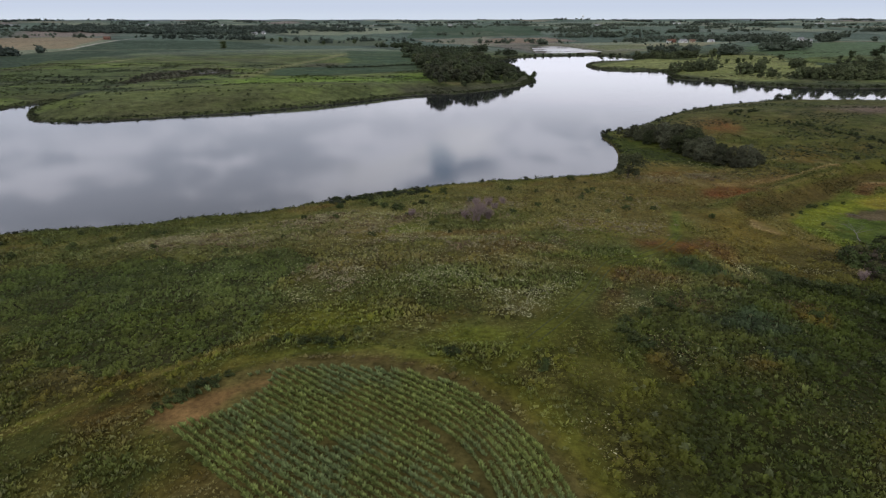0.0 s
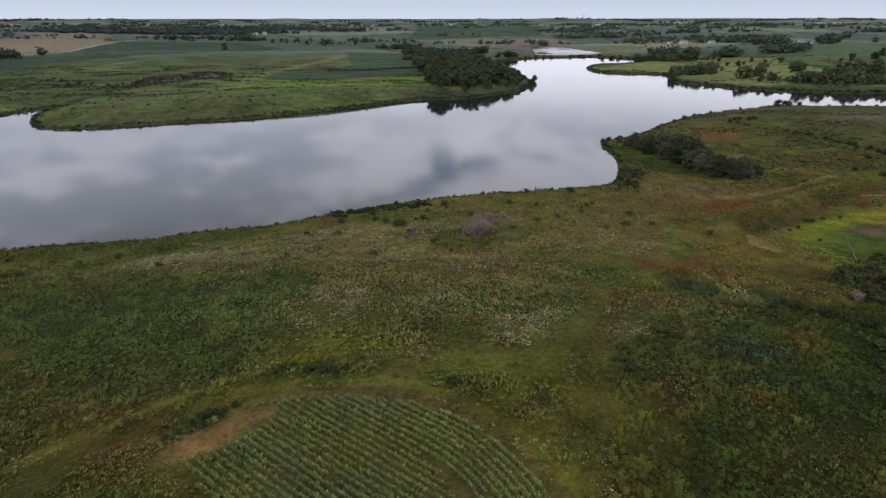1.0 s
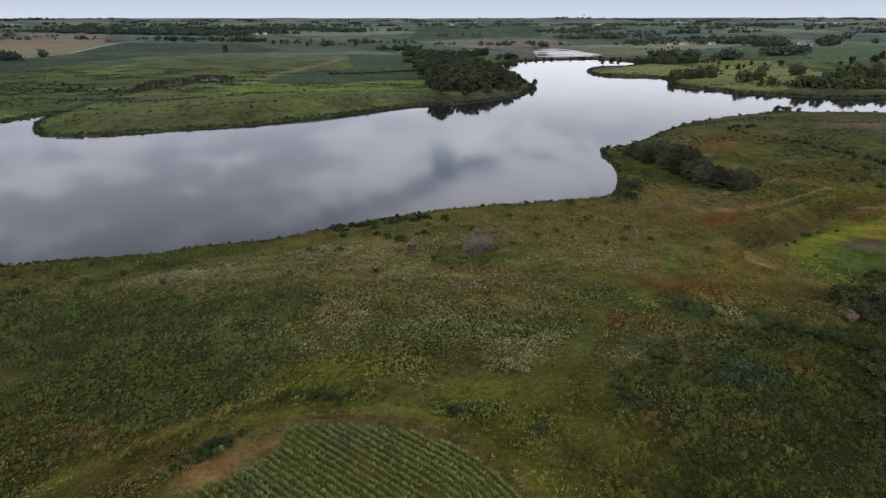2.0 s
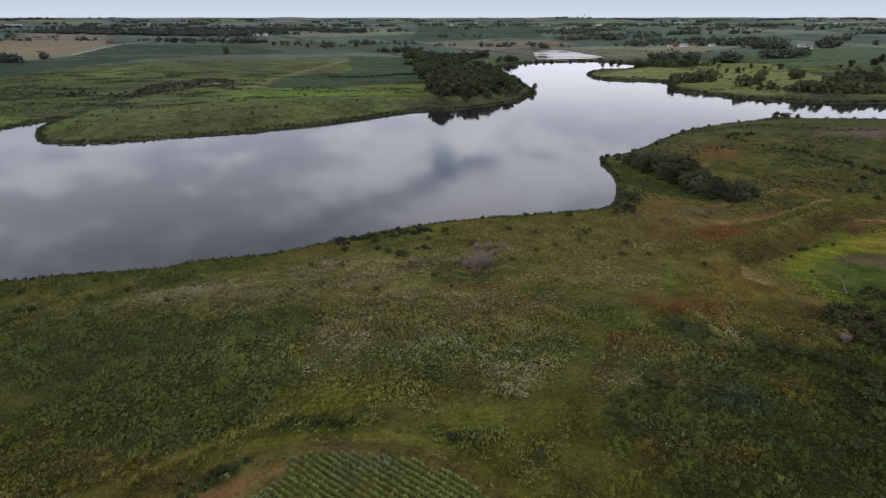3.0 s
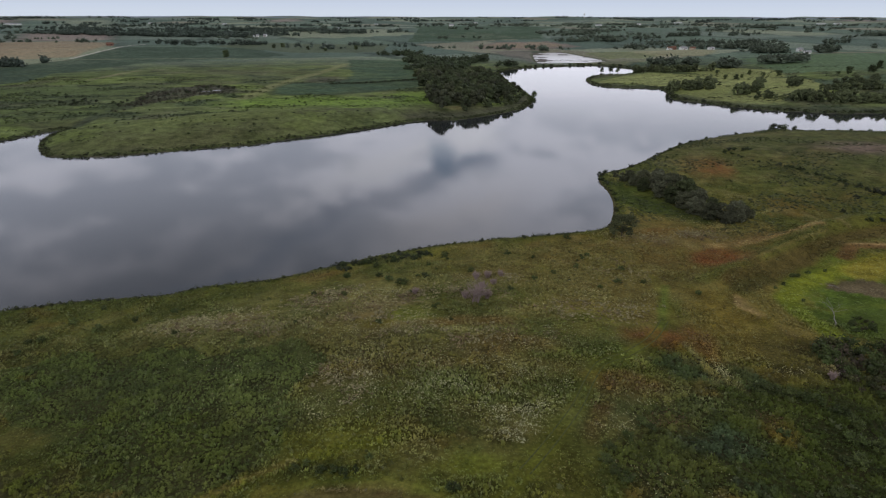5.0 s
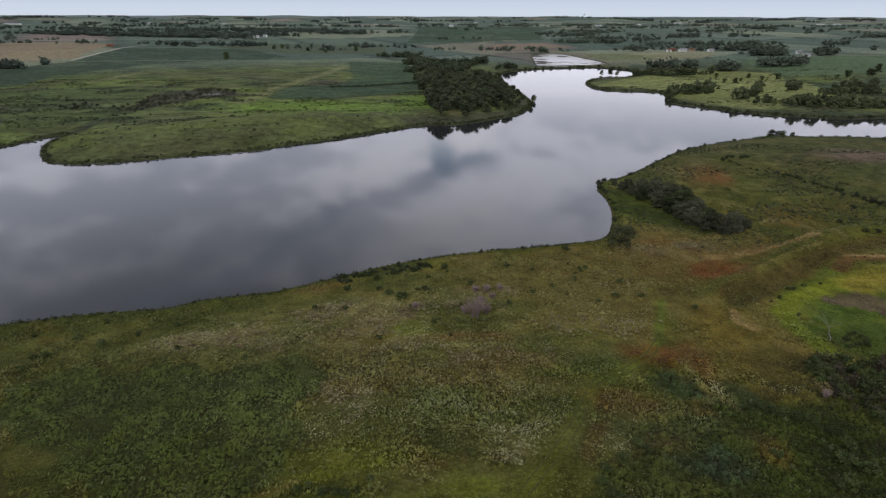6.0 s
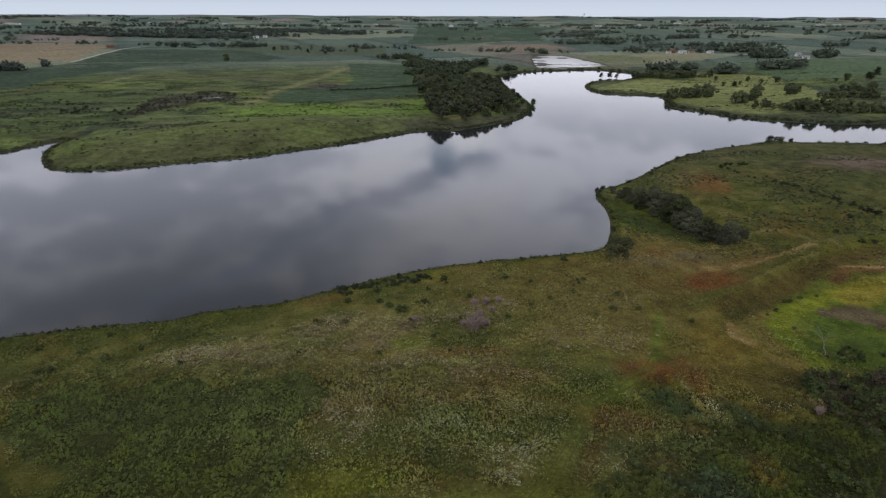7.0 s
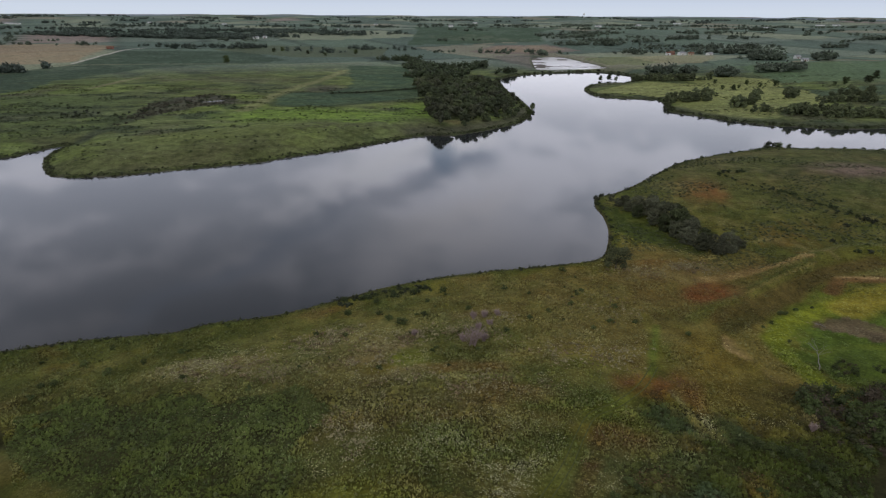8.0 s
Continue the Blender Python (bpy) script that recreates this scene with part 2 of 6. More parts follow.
DYKE = np.array([(65.5, 129), (78, 139), (91, 149.5), (108, 163), (124, 176), (142, 184), (168, 186), (195, 176), (218, 154)])


def bump(x, y, cx, cy, sx, sy):
    return np.exp(-((x - cx) / sx) ** 2 - ((y - cy) / sy) ** 2)


def land(x, y):
    r = np.hypot(x, y)
    h = 11.2 * bump(x, y, 8, 50, 82, 85) + 4.5 * bump(x, y, 190, 270, 90, 60) + 6.0 * np.exp(-(((x + 120) * 0.91 + (y - 365) * 0.42) / 130) ** 2 - ((-(x + 120) * 0.42 + (y - 365) * 0.91) / 45) ** 2)
    h = h + (1.3 + 1.9 * smooth(x, 62, 84)) * np.exp(-(line_distance(x, y, DYKE) / 4.6) ** 2) - 0.8 * bump(x, y, 112, 132, 22, 18)
    h = h + 12 * bump(x, y, -580, 1060, 330, 260) + 15 * bump(x, y, 570, 880, 240, 230)
    h = h + 2.6 * smooth(r, 250, 450) + 22 * smooth(r, 1150, 2100) + 20 * smooth(r, 2600, 4500)
    h = h + (fbm(x, y, 420, 3) - 0.5) * (1.0 + 7 * smooth(r, 500, 1800) + 16 * smooth(r, 2500, 4600))
    h = h + (fbm(x, y, 24, 5) - 0.5) * 0.9
    return np.maximum(h, 0.7)


def height(x, y):
    d = shore(x, y)
    h = land(x, y)
    dry = 0.8 * smooth(d, 0, 3) + (h - 0.8) * smooth(d, 0, 26)
    wet = -0.02 - 2.5 * smooth(-d, 0, 9)
    # mud bars in the shallow upper pond
    bar = (y > 866) & (fbm(x * 0.5, y, 26, 91) + 0.12 * smooth(190 - x, 0, 40) > 0.60)
    return np.where(d > 0, dry + 0.02, np.where(bar, 0.06, wet))


# ---- the plants' colours over the land ----
OLIVE, GREEN, DEEP, TEAL = (0.122, 0.118, 0.032), (0.094, 0.114, 0.025), (0.060, 0.078, 0.021), (0.058, 0.084, 0.046)
BRIGHT, LIME, STRAW, TAN = (0.150, 0.165, 0.026), (0.175, 0.205, 0.030), (0.230, 0.175, 0.070), (0.290, 0.205, 0.110)
RUST, EARTH, PALE = (0.168, 0.072, 0.030), (0.210, 0.130, 0.078), (0.230, 0.205, 0.110)
MAUVE, SOY, MUD = (0.190, 0.146, 0.106), (0.056, 0.086, 0.042), (0.150, 0.125, 0.095)
ZONES = []
RING_C, RING_R = (-14.0, 29.0), 26.0


def zone(colour, cx, cy, rx, ry, turn=0.0, strength=0.9, edge=0.5):
    """An uneven oval patch of one plant cover."""
    ZONES.append(("oval", colour, strength, edge, (cx, cy, rx, ry, radians(turn))))


def strip(colour, points, width, strength=0.9):
    ZONES.append(("strip", colour, strength, width, np.array(points, float)))


def field(colour, points, strength=0.95):
    ZONES.append(("field", colour, strength, 0, np.array(points, float)))


# near meadow, from the lake slope back to the plot
WEED_SLOPE = [(13, 30), (14.5, 38), (18, 46), (20, 53), (23.5, 60), (27, 66), (33, 75), (42, 79), (52, 87), (64, 91), (78, 86), (98, 76), (98, 30)]
WEED_BED = [(-77, 95), (-69, 98), (-48, 98), (-28, 93), (-23, 80), (-25, 68), (-26.5, 61.5), (-27, 57.5), (-34, 56), (-42, 57), (-51, 61), (-62, 70), (-77, 79), (-88, 88)]
SLOPE, BROWN = (0.162, 0.158, 0.080), (0.180, 0.138, 0.062)
zone(SLOPE, -20, 112, 60, 24, 12, 0.55, 0.6)
zone((0.160, 0.165, 0.085), -24, 97, 24, 9, 0, 0.5, 0.6)
zone((0.165, 0.160, 0.090), -36, 108, 26, 6, 4, 0.45, 0.6)
zone(SLOPE, 30, 134, 40, 26, 15, 0.45, 0.6)
zone((0.088, 0.100, 0.040), -88, 108, 36, 20, 12, 0.8)
zone((0.070, 0.084, 0.022), -48, 128, 30, 8, 22, 0.7)
zone(DEEP, -8, 140, 20, 6, 14, 0.55)
zone((0.042, 0.064, 0.030), -14, 151, 11, 4.5, 22, 1.0, 0.3)
zone(RUST, -34, 140, 9, 3, 20, 0.4)
zone(PALE, -61, 108, 7, 4, 12, 0.8)
zone(PALE, -46, 109, 7, 3.5, 0, 0.7)
zone(PALE, -38, 108, 9, 5, 0, 0.4)
zone(PALE, -17, 120, 9, 7, 0, 0.65)
zone(MAUVE, -12, 110, 9, 7, 0, 0.6)
zone(BROWN, -16, 104, 10, 9, 0, 0.5)
zone((0.140, 0.165, 0.034), -5.5, 109.6, 6, 3.6, 0, 0.95, 0.3)
zone((0.170, 0.150, 0.036), -14, 105, 4, 2.4, 0, 0.8, 0.3)
zone(DEEP, 5, 111, 9, 3, 0, 0.8)
zone(DEEP, 9, 120, 7, 2.5, 0, 0.7)
zone(MAUVE, 10, 131, 8, 3.5, 0, 0.55)
zone(MAUVE, -7, 121, 3, 2, 0, 0.5)
zone(GREEN, 20, 118, 10, 6, 0, 0.5)
zone(STRAW, 32, 112, 16, 7, 0, 0.45)
zone(SLOPE, 44, 124, 14, 10, 0, 0.5)
zone((0.165, 0.095, 0.045), 13, 93.5, 10, 3.2, 8, 0.65)
zone((0.172, 0.152, 0.070), -8, 88, 18, 8, 0, 0.6)
zone((0.160, 0.105, 0.050), -8, 83, 12, 4, 25, 0.55)
zone(BROWN, 12, 85, 14, 5, 0, 0.55)
zone(BROWN, -18, 82, 6, 7, 0, 0.6)
zone(LIME, -41, 73, 3, 1.6, 0, 0.7)
zone(PALE, -20, 73, 4, 5, 0, 0.25)
zone((0.118, 0.138, 0.052), 0, 75, 24, 9, 0, 0.75)
zone(PALE, 10, 66, 6, 6, 0, 0.35)
zone(DEEP, 2, 69, 7, 2.5, 0, 0.5)
zone((0.112, 0.130, 0.036), 2, 60, 22, 4.5, 3, 0.7)
zone(LIME, 3.5, 59.5, 4, 2, 0, 0.6)
zone(DEEP, -13, 60, 8, 3.5, 10, 0.7)
zone((0.150, 0.156, 0.036), -17, 65, 11, 3.2, 10, 0.85)
zone((0.140, 0.145, 0.030), 18, 55, 8, 13, -20, 0.75)
field((0.078, 0.106, 0.042), WEED_BED, 0.85)
zone((0.118, 0.146, 0.064), -31, 80, 12, 6, -45, 0.65)
zone(TEAL, -62, 86, 10, 4, 0, 0.45)
zone(TEAL, -40, 88, 9, 4, -10, 0.3)
zone(RUST, 6, 104, 10, 4, 0, 0.5)
zone(DEEP, -2, 118, 8, 3, 0, 0.6)
zone(DEEP, 12, 113, 6, 3, 0, 0.6)
zone((0.086, 0.104, 0.026), -64, 60, 28, 14, 10, 0.8)

# eastern slope
zone((0.150, 0.104, 0.044), 52, 142, 50, 32, 0, 0.5)
zone((0.140, 0.115, 0.038), 60, 108, 20, 20, 0, 0.6)
zone((0.150, 0.112, 0.046), 82, 166, 34, 24, 20, 0.6)
zone((0.135, 0.110, 0.040), 34, 128, 24, 16, 0, 0.45)
field((0.052, 0.070, 0.020), WEED_SLOPE, 0.85)
zone((0.044, 0.060, 0.017), 66, 58, 20, 20, 20, 0.8)
zone((0.094, 0.110, 0.056), 35, 74, 14, 6, 8, 0.7)
zone((0.098, 0.100, 0.026), 17, 46, 5, 17, -8, 0.75)
zone(DEEP, 58, 78.5, 9, 3, -8, 0.9)
zone((0.082, 0.098, 0.042), 30, 62, 10, 12, 0, 0.5)
zone((0.048, 0.072, 0.044), 43.2, 85.4, 4.6, 6.4, -18, 0.85, 0.4)
zone((0.046, 0.068, 0.048), 53.5, 85.0, 5.0, 4.6, 0, 0.9, 0.35)
strip((0.20, 0.20, 0.125), [(47.1, 96.1), (47.8, 91.7), (48.9, 86.4), (46.9, 81.8)], 0.9, 0.7)
zone((0.046, 0.068, 0.052), 41, 64.6, 7.0, 3.4, 5, 0.9, 0.4)
zone((0.150, 0.100, 0.032), 24.6, 52.6, 1.9, 3.4, -15, 0.8)
zone((0.140, 0.098, 0.034), 36, 53.3, 2.0, 1.4, 0, 0.7)
zone((0.150, 0.106, 0.034), 51.6, 70, 2.6, 3.8, -20, 0.85)
zone((0.150, 0.090, 0.034), 43.6, 80, 3.0, 2.4, 0, 0.5)
zone((0.036, 0.050, 0.016), 66, 70, 9, 9, 0, 0.9, 0.4)
zone((0.036, 0.050, 0.016), 52, 54, 10, 6, 30, 0.7, 0.5)
zone((0.044, 0.062, 0.044), 40.4, 56.4, 2.8, 1.5, 0, 0.8)
zone((0.185, 0.074, 0.030), 41.8, 98.2, 6.4, 5.0, -10, 0.85, 0.5)
zone((0.180, 0.078, 0.030), 51.5, 98, 3.0, 8.5, 0, 0.85, 0.5)
zone(RUST, 30, 80, 6, 4, 0, 0.6)
zone(BROWN, 35, 70, 4, 2, 0, 0.35)
zone(RUST, 24, 70, 1.6, 5, -20, 0.5)
zone((0.165, 0.126, 0.034), 63, 107, 11, 18, -20, 0.85)
zone(GREEN, 50, 113, 2.4, 11, -20, 0.5)
zone((0.115, 0.105, 0.028), 14, 37, 3, 6, 0, 0.6)
zone(PALE, 49.5, 86, 1.2, 6, 15, 0.6)
zone(PALE, 26, 68, 4, 3, 0, 0.4)
zone(STRAW, 64, 87, 6, 3, 0, 0.5)
zone((0.062, 0.058, 0.022), 92, 92, 26, 14, 0, 0.8)
zone(MAUVE, 74, 90, 3.5, 4, 0, 0.6)
strip((0.200, 0.160, 0.060), [(78, 130), (77.5, 122), (78.5, 114), (80, 106)], 3.2, 0.8)
zone((0.400, 0.290, 0.180), 72.2, 119.5, 1.9, 5.8, 4, 1.0, 0.3)
zone((0.250, 0.190, 0.110), 77, 108.6, 2.6, 4.6, -15, 0.85)
# peninsula
zone((0.080, 0.084, 0.030), 185, 265, 120, 100, 20, 0.35, 0.3)
zone((0.115, 0.108, 0.040), 170, 250, 60, 16, -20, 0.35)
zone((0.070, 0.090, 0.032), 215, 255, 60, 18, 10, 0.6)
zone((0.125, 0.110, 0.046), 150, 310, 50, 8, 35, 0.4)
zone((0.110, 0.112, 0.040), 240, 325, 60, 14, 0, 0.5)
field((0.050, 0.074, 0.022), [(70, 236), (83, 224), (88, 205), (92, 186), (78, 180), (67, 208)], 0.85)
zone((0.160, 0.128, 0.060), 80, 183, 24, 9, 15, 0.7)
zone(RUST, 74, 176, 14, 4, 10, 0.4)
# green basin behind the dyke
LIME_BAND = [(83.5, 102), (83.6, 111), (82.6, 117), (84.5, 125), (93, 134), (106, 142), (120, 149), (138, 156)]
zone((0.105, 0.140, 0.028), 113, 130, 33, 25, 10, 1.0, 0.15)
strip((0.178, 0.146, 0.054), [(84, 100), (78, 107), (76.5, 116), (78, 126), (84, 133)], 4.6, 0.9)
field((0.070, 0.108, 0.024), [(86, 104), (88, 114), (93, 126), (101, 134), (118, 141), (150, 150), (165, 138), (150, 118), (118, 104), (98, 101)], 0.95)
strip((0.150, 0.185, 0.028), LIME_BAND, 2.9, 0.95)
strip((0.178, 0.205, 0.028), LIME_BAND[3:], 2.2, 0.7)
strip((0.222, 0.196, 0.040), [(116, 143), (126, 149), (142, 155), (160, 156)], 5.4, 1.0)
strip((0.130, 0.160, 0.030), [(92, 118), (104, 124), (118, 122)], 1.2, 0.6)
zone((0.052, 0.078, 0.020), 96, 113, 10, 5, 15, 0.8, 0.4)
zone((0.056, 0.086, 0.022), 104, 121, 9, 3, 10, 0.7, 0.4)
field((0.118, 0.092, 0.080), [(100, 135.4), (108, 137.6), (117, 135), (128, 132), (140, 128), (136, 123), (120, 127), (109, 129.4), (103, 132)], 0.95)
strip((0.155, 0.085, 0.048), [(118, 154), (123, 159), (127, 163.4), (141, 163.2)], 2.4, 0.85)
strip((0.330, 0.230, 0.145), [(125.5, 165.2), (133, 164.6), (142, 163.8)], 0.8, 0.9)
# dyke: a brown flank towards the basin, a grassed crest with a worn wheel track
# the flank's brown is deepened as well, standing in for shade on the slope
strip((0.100, 0.078, 0.034), [(76, 131), (84, 137), (91.4, 142.8), (107.2, 155.3), (126.8, 169.8), (148, 176)], 4.2, 0.95)
strip((0.070, 0.066, 0.026), [(74, 128), (80, 132.5), (86, 136.5)], 2.4, 0.7)
strip((0.110, 0.112, 0.034), [(66, 131), (74, 138.3), (81.2, 142.7), (88.5, 147.6), (98.7, 155.0), (111.7, 164.1), (123.6, 172.3), (142, 181)], 2.2, 0.9)
strip((0.190, 0.160, 0.072), [(81.2, 142.3), (88.5, 147.2), (98.7, 154.6), (111.7, 163.7), (123.6, 171.9)], 0.55, 0.75)
strip((0.070, 0.078, 0.028), [(80.2, 143.4), (87.7, 148.3), (97.9, 155.7), (110.9, 164.8), (122.8, 173)], 0.6, 0.6)
zone((0.140, 0.078, 0.036), 80, 151, 10, 8, 35, 0.9, 0.4)
zone((0.190, 0.072, 0.032), 79.5, 152, 9, 5.5, 35, 0.9, 0.4)
zone(BROWN, 84, 171, 18, 8, 15, 0.8)
strip((0.275, 0.195, 0.108), [(81.3, 162), (92.5, 164.8), (102.9, 169.3), (113, 172.6), (124, 177)], 2.2, 0.9)
zone((0.150, 0.140, 0.085), 84, 173, 9, 3.4, 10, 0.6)
zone(PALE, 66, 168, 9, 4, -20, 0.7)
zone(PALE, 74, 163, 6, 3, -30, 0.6)
zone((0.170, 0.112, 0.070), 70, 166, 13, 7, 10, 0.55)
zone((0.165, 0.104, 0.062), 98, 171, 16, 4, 15, 0.5)
zone((0.152, 0.092, 0.038), 120, 254, 11, 20, -15, 0.75, 0.5)
zone((0.172, 0.074, 0.032), 123, 252, 8, 9, -10, 0.6, 0.5)
zone(BROWN, 114, 262, 6, 10, 20, 0.6)
zone((0.185, 0.135, 0.110), 212, 284, 22, 14, 10, 0.9)
strip((0.200, 0.175, 0.090), [(108, 193), (120.4, 196.9), (129.5, 193.6), (131.5, 184), (134, 177)], 0.9, 0.85)
strip((0.048, 0.066, 0.022), [(69, 230), (71.5, 212), (78.8, 203), (83.5, 194), (89.4, 185.5)], 4.0, 0.8)
# tracks
TRACK = [(6.5, 52), (10.4, 57.6), (15.4, 64.5), (20.6, 72.4), (24.6, 80.5), (28.6, 87), (34.8, 91.3), (42, 98.8), (47.4, 107), (51, 117), (53.4, 126), (55, 135)]
TRAIL = [(-64, 33), (-58, 37), (-44, 46), (-36, 52.2), (-31, 55.5), (-26, 58.6), (-21, 61)]
strip(OLIVE, [(-60, 38), (-45, 45), (-36, 52), (-31, 55), (-27, 58.5), (-23, 61), (-16, 63.6)], 1.3, 0.5)
strip(BRIGHT, [(-44, 46), (-36, 52.2), (-31, 55.5), (-26, 57.6), (-21, 61), (-12, 64), (-6, 65.5)], 1.3, 0.6)
strip((0.215, 0.170, 0.080), TRAIL, 0.6, 0.6)
strip(GREEN, TRACK, 1.6, 0.35)
strip((0.082, 0.150, 0.030), [(45.2, 103), (49, 113), (52.5, 121), (56, 129)], 1.0, 0.42)
# far shore and fields
zone((0.125, 0.135, 0.042), -140, 345, 100, 34, 25, 0.6)
zone((0.150, 0.165, 0.045), -130, 372, 80, 18, 25, 0.6)
zone((0.090, 0.080, 0.042), -150, 315, 90, 14, 25, 0.4)
zone((0.125, 0.150, 0.036), -85, 440, 75, 34, 12, 0.7)
zone((0.160, 0.230, 0.034), -120, 462, 52, 30, 8, 0.95)
zone((0.160, 0.230, 0.034), -62, 440, 30, 34, 8, 0.85)
zone((0.160, 0.230, 0.034), -22, 480, 20, 44, 0, 0.95)
zone((0.115, 0.110, 0.050), -230, 700, 70, 30, 0, 0.6)
zone((0.075, 0.085, 0.036), -200, 640, 60, 16, 0, 0.7)
zone((0.145, 0.190, 0.042), -345, 520, 60, 30, -10, 0.7)
zone((0.085, 0.085, 0.040), -60, 395, 60, 9, 14, 0.7)
zone(STRAW, 6, 421, 8, 7, 0, 0.6)
strip((0.078, 0.074, 0.040), [(71, 500), (65, 470), (50, 438), (26, 411), (2, 396), (-18, 393)], 9.0, 0.85)
BRUSH = (0.078, 0.070, 0.046)
HOLLOW = [(-258, 500), (-251, 550), (-222, 570), (-190, 540), (-188, 517), (-208, 499), (-227, 450), (-230, 410), (-240, 408), (-246, 460)]
field(BRUSH, HOLLOW, 0.95)
strip((0.050, 0.056, 0.032), [(-231, 352), (-231, 373), (-239, 416), (-244, 462)], 5, 0.8)
zone(BRUSH, -288, 453, 15, 20, 0, 0.8)
zone(DEEP, -250, 410, 20, 44, -15, 0.75)
zone(DEEP, -310, 480, 36, 36, 0, 0.5)
zone((0.060, 0.074, 0.034), -350, 440, 100, 130, 0, 0.6)
field((0.052, 0.074, 0.041), [(-560, 690), (-432, 566), (-427, 611), (-450, 680), (-425, 740), (-400, 810), (-350, 850), (-290, 880), (-248, 951), (-352, 1082), (-545, 1013), (-523, 838)])
strip((0.210, 0.185, 0.085), [(-368, 612), (-371, 675), (-365, 705)], 4, 0.8)
strip(PALE, [(-568, 805), (-484, 838), (-327, 872), (-213, 894), (-115, 931)], 3.0, 0.6)
SOY_WEST = np.array([(-144, 889), (-54, 880), (-26, 670), (-15, 575), (-38, 546), (-102, 505), (-147, 506), (-160, 533), (-156, 588), (-113, 596), (-103, 664)])
field(SOY, SOY_WEST)
zone(BRUSH, -128, 622, 20, 26, 0, 0.85)
strip((0.046, 0.058, 0.026), [(-114, 582), (-68, 602), (-28, 629)], 5, 0.95)
strip((0.055, 0.070, 0.028), [(-38, 544), (-102, 502), (-147, 504), (-162, 533), (-157, 590)], 5, 0.8)
strip((0.200, 0.190, 0.072), [(-166, 477), (-164, 520), (-166, 560), (-158, 640), (-146, 690), (-136, 817)], 7, 0.75)
field(TAN, [(-1050, 1080), (-881, 1193), (-784, 1256), (-626, 1148), (-536, 866), (-571, 831), (-660, 825), (-900, 760)], 0.85)
field(MAUVE, [(52, 1223), (125, 1397), (244, 1404), (290, 1255), (168, 1142), (94, 1172)])
field(TAN, [(70, 1240), (130, 1370), (230, 1380), (262, 1270), (165, 1190)], 0.6)
field(MUD, [(89, 1109), (164, 1119), (169, 1047), (150, 900), (133, 890), (105, 961)], 0.7)
field(SOY, [(-80, 1918), (-120, 2330), (460, 2330), (293, 1851), (246, 1497), (-85, 1391)])
field((0.095, 0.105, 0.050), [(-420, 1090), (-430, 1320), (-120, 1300), (-110, 1060), (-250, 1010)], 0.8)
field((0.170, 0.180, 0.075), [(262, 930), (245, 1060), (330, 1080), (360, 960), (300, 880)], 0.9)
field((0.270, 0.235, 0.115), [(328, 1070), (392, 1096), (470, 1040), (430, 950), (382, 880), (330, 915)], 0.8)
field((0.230, 0.170, 0.105), [(505, 836), (512, 824), (556, 814), (580, 840), (560, 846)], 0.8)
field((0.255, 0.255, 0.080), [(196, 493), (225, 560), (262, 585), (299, 599), (320, 560), (290, 500), (268, 457), (232, 456)], 0.8)
field((0.255, 0.255, 0.080), [(200, 659), (241, 690), (330, 650), (345, 600), (262, 600), (217, 579), (160, 610)], 0.85)
field((0.255, 0.255, 0.080), [(300, 620), (280, 730), (345, 735), (385, 700), (375, 640)], 0.85)
field((0.098, 0.136, 0.060), [(387, 668), (404, 816), (470, 842), (520, 838), (900, 900), (900, 700), (525, 690)])
field((0.070, 0.094, 0.046), [(342, 572), (389, 614), (488, 646), (640, 650), (640, 590), (440, 585)])
field((0.255, 0.255, 0.080), [(262, 590), (299, 602), (345, 640), (380, 620), (368, 560), (330, 500), (290, 500), (320, 560)], 0.85)
strip((0.064, 0.070, 0.036), [(198, 530), (209, 488), (227, 461), (247, 444), (270, 434), (300, 428), (345, 434)], 9.0, 0.85)
strip((0.070, 0.074, 0.040), [(157, 612), (162, 592), (190, 580), (208, 572), (207, 540)], 6.0, 0.8)
strip(TAN, [(500, 848), (560, 858), (640, 866)], 4, 0.8)


